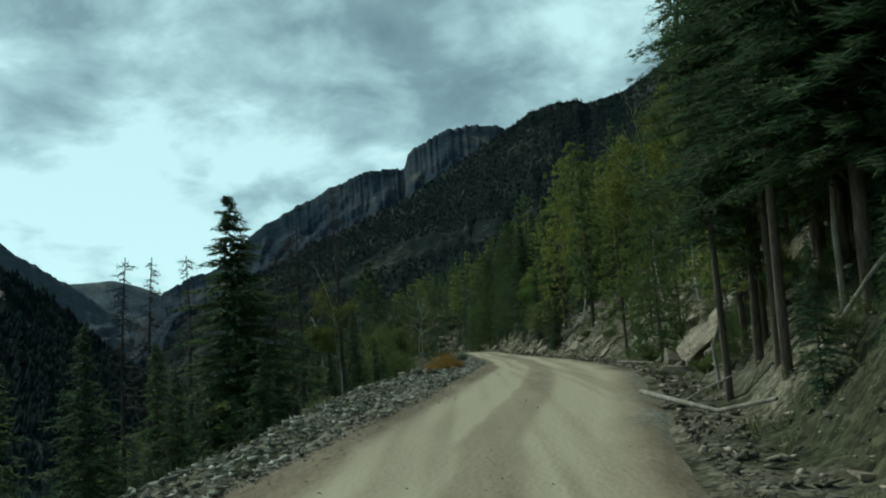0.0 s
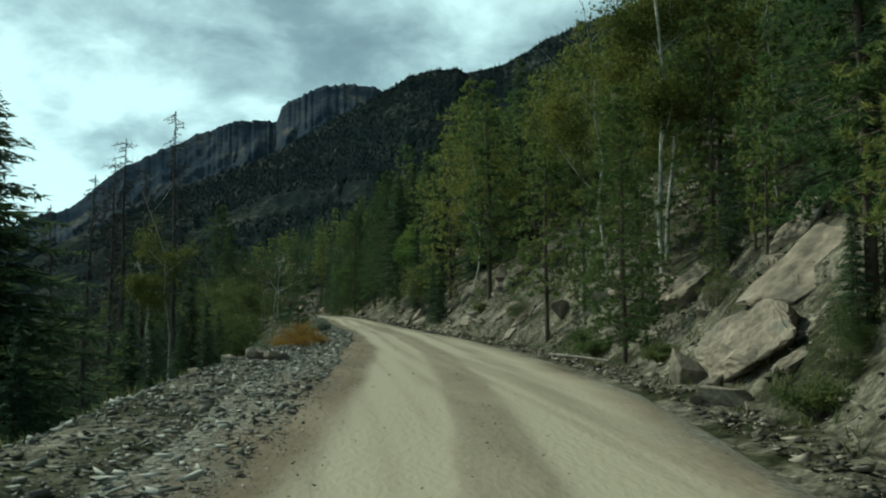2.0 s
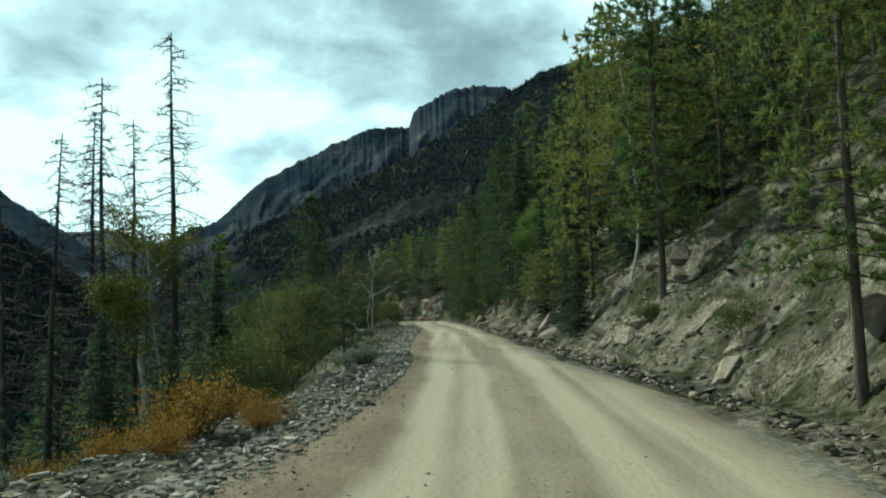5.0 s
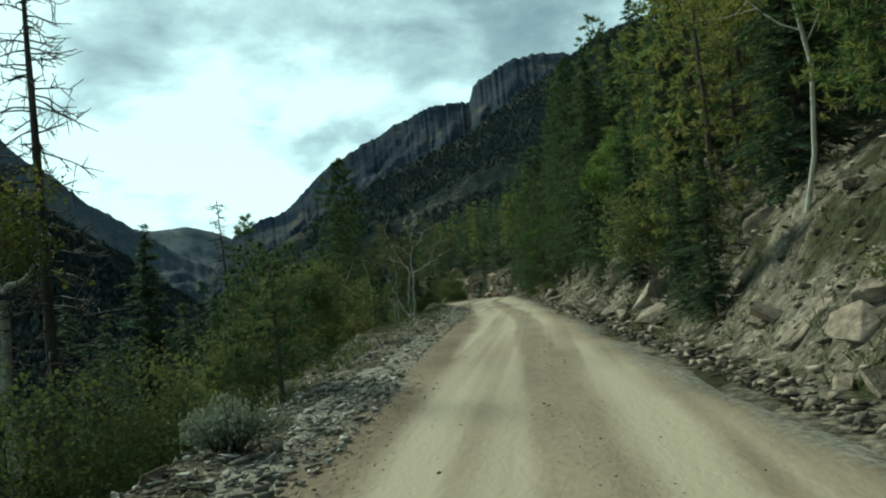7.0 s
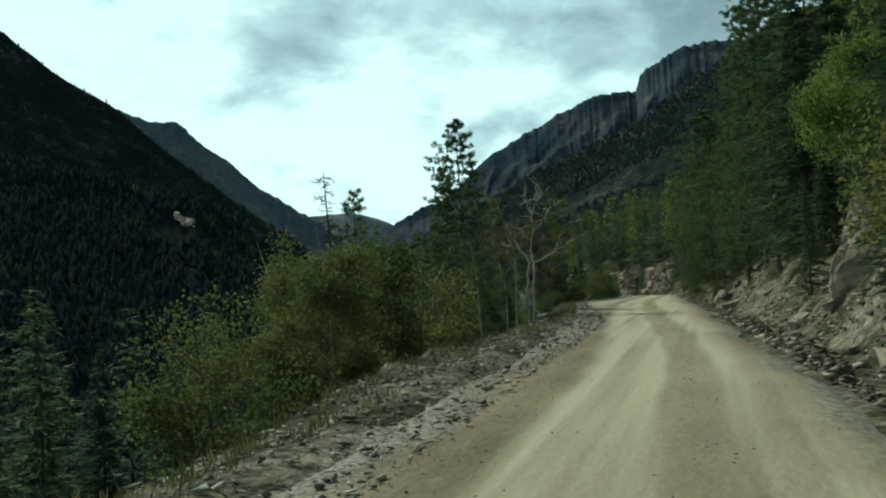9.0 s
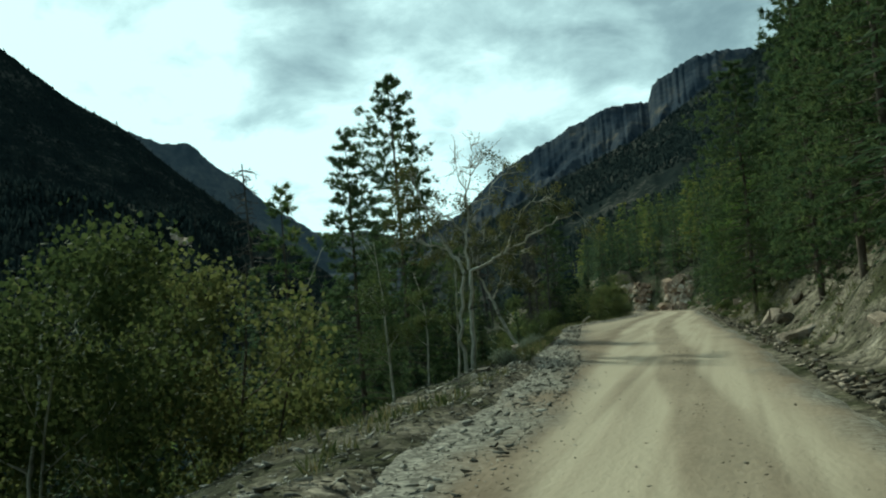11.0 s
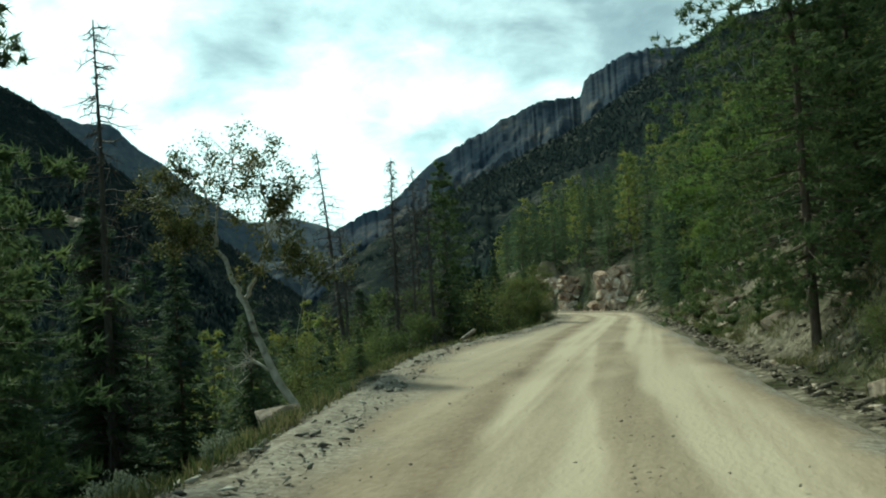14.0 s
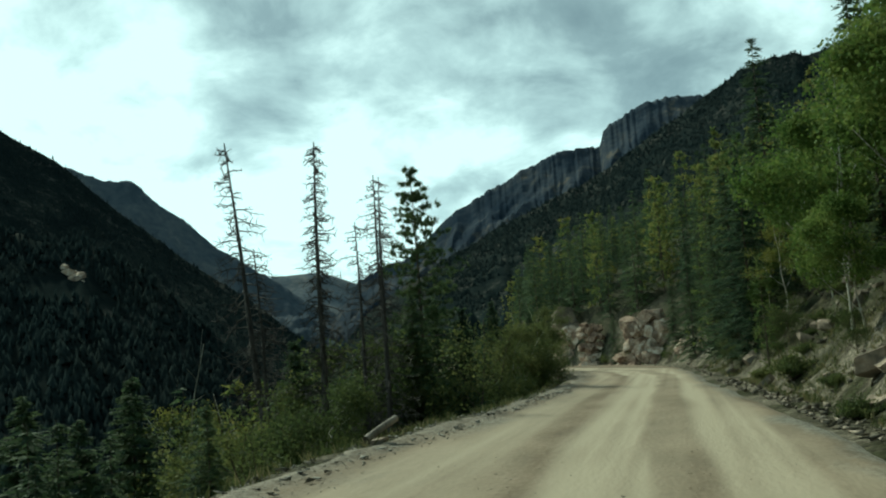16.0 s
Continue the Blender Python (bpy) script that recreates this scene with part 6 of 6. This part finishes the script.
    # loose rocks
    for n in range(240):
        y = rng.uniform(4, 185) if n < 140 else rng.uniform(46, 72) if n < 190 else rng.uniform(126, 166)
        u = 0.9 + (5.5 if n < 140 else 11.0 if n < 190 else 4.0) * rng.random() ** 1.5
        x = float(edge_r(y)) + u
        s = 0.12 + (0.42 if 45 < y < 90 else 0.55) * rng.random() ** 3.0
        s = min(s, 0.26) if y < 20 else s
        rock_at(small[rng.integers(10)], x, y, float(land(x, y)) + 0.12 * s, rng.random() * 6.28, (s * rng.uniform(0.9, 1.5), s, s * rng.uniform(0.7, 1.1)), (rng.normal() * 12, rng.normal() * 12 - 15))
    for _ in range(75):
        y = rng.uniform(6, 150)
        b = 0.25 + 1.7 * rng.random()
        x = float(edge_l(y)) - b
        s = 0.07 + 0.22 * rng.random() ** 3.0
        rock_at(small[rng.integers(10)], x, y, float(land(x, y)) + 0.1 * s, rng.random() * 6.28, (s * rng.uniform(0.9, 1.5), s, s * rng.uniform(0.6, 1.0)), (rng.normal() * 12, rng.normal() * 12), label="pale broken rock on the road's outer edge")


build_rocks()


def shard(rng):
    """A sharp splinter of rock: the hull of a few scattered points."""
    bm = bmesh.new()
    for _ in range(7):
        bm.verts.new(Vector(rng.uniform(-0.5, 0.5, 3) * (1.4, 1.0, 0.38)))
    bmesh.ops.convex_hull(bm, input=bm.verts)
    bmesh.ops.delete(bm, geom=[v for v in bm.verts if not v.link_faces], context="VERTS")
    bmesh.ops.triangulate(bm, faces=bm.faces)
    me = bpy.data.meshes.new("shard")
    bm.to_mesh(me)
    bm.free()
    return me


def stones(name, xs, ys, sizes, label, seed, sink=0.1, mat=M_SCREE):
    """Loose stones too many to count, as one mesh."""
    rng = np.random.default_rng(seed)
    protos = []
    for _ in range(7):
        me = shard(rng)
        v = np.zeros(len(me.vertices) * 3); me.vertices.foreach_get("co", v)
        f = np.array([p.vertices[:] for p in me.polygons])
        protos.append((v.reshape(-1, 3), f))
        bpy.data.meshes.remove(me)
    bag = Bag()
    zs = land(xs, ys)
    which = rng.integers(0, 7, len(xs))
    for k, (v, f) in enumerate(protos):
        m = np.flatnonzero(which == k)
        th, a = rng.random(len(m)) * 6.28, rng.normal(size=len(m)) * 0.35
        s = sizes[m]
        w = np.repeat(v[None], len(m), 0) * (s[:, None] * rng.uniform(0.7, 1.3, (len(m), 3)))[:, None]
        y1, z1 = w[..., 1] * np.cos(a)[:, None] - w[..., 2] * np.sin(a)[:, None], w[..., 1] * np.sin(a)[:, None] + w[..., 2] * np.cos(a)[:, None]
        x2, y2 = w[..., 0] * np.cos(th)[:, None] - y1 * np.sin(th)[:, None], w[..., 0] * np.sin(th)[:, None] + y1 * np.cos(th)[:, None]
        p = np.stack([x2 + xs[m, None], y2 + ys[m, None], z1 + zs[m, None] + (sink * s)[:, None]], -1)
        bag.add(p.reshape(-1, 3), (f[None] + (np.arange(len(m)) * len(v))[:, None, None]).reshape(-1, 3))
    tagged(part(name, bag.mesh(name, mat)), label, "stones", kind="stuff")


def build_scree():
    rng = np.random.default_rng(61)
    n = 40000
    y = rng.uniform(2, 175, n)
    dense = rng.random(n) < 0.4
    y = np.where(dense, rng.uniform(46, 92, n), np.where(rng.random(n) < 0.5, rng.uniform(8, 46, n), y))
    y = np.where(rng.random(n) < 0.10, rng.uniform(98, 152, n), y)
    u = 0.15 + np.where((y > 46) & (y < 72), 12.0, 6.0) * rng.random(n) ** 1.6
    stones("bank_scree", edge_r(y) + u, y, np.where((y > 46) & (y < 152), 0.040 + 0.26 * rng.random(n) ** 6, 0.028 + 0.20 * rng.random(n) ** 9), "broken angular scree below the cut bank", 62)
    n = 74000
    y = np.where(rng.random(n) < 0.26, rng.uniform(62, 100, n), rng.uniform(2, 150, n))
    y = np.where(rng.random(n) < 0.52, rng.uniform(4, 60, n), y)
    b = -verge(y) - 0.2 + (verge(y) + 2.1 + 0.9 * shelf(y)) * rng.random(n)
    tail = rng.random(n) < 0.08
    b = np.where(tail, -verge(y) - 0.1 - 0.22 * rng.exponential(size=n), b)      # a thinning scatter onto the road
    stones("shoulder_rubble", edge_l(y) - b, y, np.where(tail, 0.016 + 0.03 * rng.random(n) ** 3, np.where(y > 46, 0.026 + 0.12 * rng.random(n) ** 7, 0.022 + 0.13 * rng.random(n) ** 7)), "grey rubble along the road's outer edge", 63, 0.25, M_RUBBLE)
    n = 3600
    y = rng.uniform(2, 130, n)
    line = np.interp(y, TRACK_Y, TRACK_X) + 0.25 * fbm(y / 14, y * 0, 2, 91) + 0.16 * fbm(y / 3.5, y * 0, 3, 101)
    x = np.where(np.arange(n) < 1500, edge_l(y) + (edge_r(y) - edge_l(y)) * rng.random(n), line + np.where(rng.random(n) < 0.6, 0.50 + 0.13 * rng.normal(size=n), -1.6 + 0.25 * rng.normal(size=n)))
    stones("road_pebbles", x, y, 0.014 + 0.03 * rng.random(n) ** 3, "pebbles lying on the gravel road", 64, 0.9)


build_scree()


# ---- low growth ----
for i, (x, y, s) in enumerate([(-1.1, 41.8, 0.80), (-1.75, 40.7, 0.55), (-0.75, 43.3, 0.5), (-1.6, 42.4, 0.62), (-1.0, 40.4, 0.42), (-2.0, 39.6, 0.4), (-0.5, 42.3, 0.38)]):
    plant("golden_bush", i, x, y, i * 1.7, s)
for i, (x, y, s) in enumerate([(-2.1, 38.6, 0.5), (-2.5, 39.8, 0.45), (-0.40, 53.3, 0.58), (-0.9, 54.3, 0.45), (-2.2, 61.6, 0.4), (-3.2, 95.2, 0.45), (-5.3, 110.5, 0.4), (-4.25, 103.2, 0.5), (-4.6, 105.4, 0.55), (-4.1, 101.6, 0.35), (-4.95, 107.8, 0.4)]):
    plant("sagebrush", i, x, y, i * 1.7, s)
for i, (x, y, s) in enumerate([(7.0, 37.0, 0.5), (7.2, 39.2, 0.4), (7.1, 56.8, 0.5), (6.6, 30.8, 0.45), (1.9, 140.5, 0.35), (2.2, 134.5, 0.35), (1.55, 145.3, 0.7), (1.5, 135.6, 0.45), (1.9, 133.2, 0.4), (5.6, 22.5, 0.45)]):
    plant("low_juniper", i, x, y, i * 1.7, s)


def build_grass():
    rng = np.random.default_rng(71)
    n = 2300
    y = np.concatenate([np.where(rng.random(n) < 0.45, rng.uniform(92, 126, n), rng.uniform(58, 150, n)), rng.uniform(112, 175, 2600), rng.uniform(10, 50, 300), rng.uniform(6, 105, 1500)])
    left = np.concatenate([np.ones(n, bool), np.zeros(2600, bool), np.ones(300, bool), np.zeros(1500, bool)])
    b = np.where(left, np.where(y > 90, 0.3, 0.5) + np.where(y > 90, 1.5, 2.2) * rng.random(len(y)) ** 1.2, 0.9 + np.where(y < 100, 7.0, 3.0) * rng.random(len(y)) ** 1.3)
    keep = vnoise(y / 3.0, b, 77) > -0.12
    y, b, left = y[keep], b[keep], left[keep]
    x = np.where(left, edge_l(y) - b, edge_r(y) + b)
    m = 11
    base = np.repeat(np.stack([x, y, land(x, y) - 0.02], 1), m, 0) + rng.normal(size=(len(x) * m, 3)) * [0.05, 0.05, 0]
    way = unit(rng.normal(size=(len(base), 3)) * [0.4, 0.4, 0.1] + [0, 0, 1])
    sd = unit(np.cross(way, rng.normal(size=(len(base), 3))))
    ln = rng.uniform(0.09, 0.27, len(base))
    bag = Bag()
    blades(bag, base, way, sd, ln, ln * 0.06 + 0.006)
    tagged(part("grass", bag.mesh("grass", M_GRASS)), "dry yellow-green grass tufts along the road's edges", "grass", kind="stuff")


build_grass()


def log(name, pts, ra, rb, label, branches=()):
    bag = Bag()
    pts = np.array(pts, float)
    pts[:, 2] += land(pts[:, 0], pts[:, 1])
    tube(bag, pts, np.linspace(ra, rb, len(pts)), 8)
    for br in branches:
        br = np.array(br, float)
        br[:, 2] += land(br[:, 0], br[:, 1])
        tube(bag, br, np.linspace(ra * 0.5, 0.008, len(br)), 5)
    tagged(part(name, bag.mesh(name, M_LOG, True)), label, "log", "fallen wood")


log("fallen_branch", [(2.9, 16.6, 0.16), (3.2, 15.4, 0.12), (3.6, 14.3, 0.1), (4.2, 13.4, 0.15)], 0.05, 0.03, "bleached fallen branch among the bank's rubble", [[(3.3, 15.2, 0.12), (3.7, 15.0, 0.4), (4.1, 14.6, 0.6)]])
log("pale_log", [(-6.75, 131.6, 0.1), (-6.6, 132.0, 0.25), (-6.45, 132.4, 0.4)], 0.07, 0.06, "short pale broken log at the edge of the turnout")
log("dead_branch", [(5.6, 36.4, 0.10), (6.1, 35.3, 0.12), (6.5, 34.2, 0.15)], 0.05, 0.025, "dark dead branch lying at the road's inner edge")
log("dead_branch", [(4.4, 12.2, 0.3), (5.0, 11.8, 0.5), (5.7, 11.6, 0.5)], 0.04, 0.02, "bleached dead branch caught among the trees on the bank")
log("bleached_snag", [(5.5, 14.0, -0.2), (5.45, 13.9, 1.2), (5.5, 13.8, 2.6), (5.35, 13.7, 3.6)], 0.06, 0.03, "bleached bare snag standing on the wooded bank")
log("bent_stem", [(4.6, 17.9, -0.1), (4.5, 17.8, 0.8), (4.8, 17.6, 1.5), (4.5, 17.4, 2.2)], 0.04, 0.02, "thin bleached dead stem standing in the rubble")
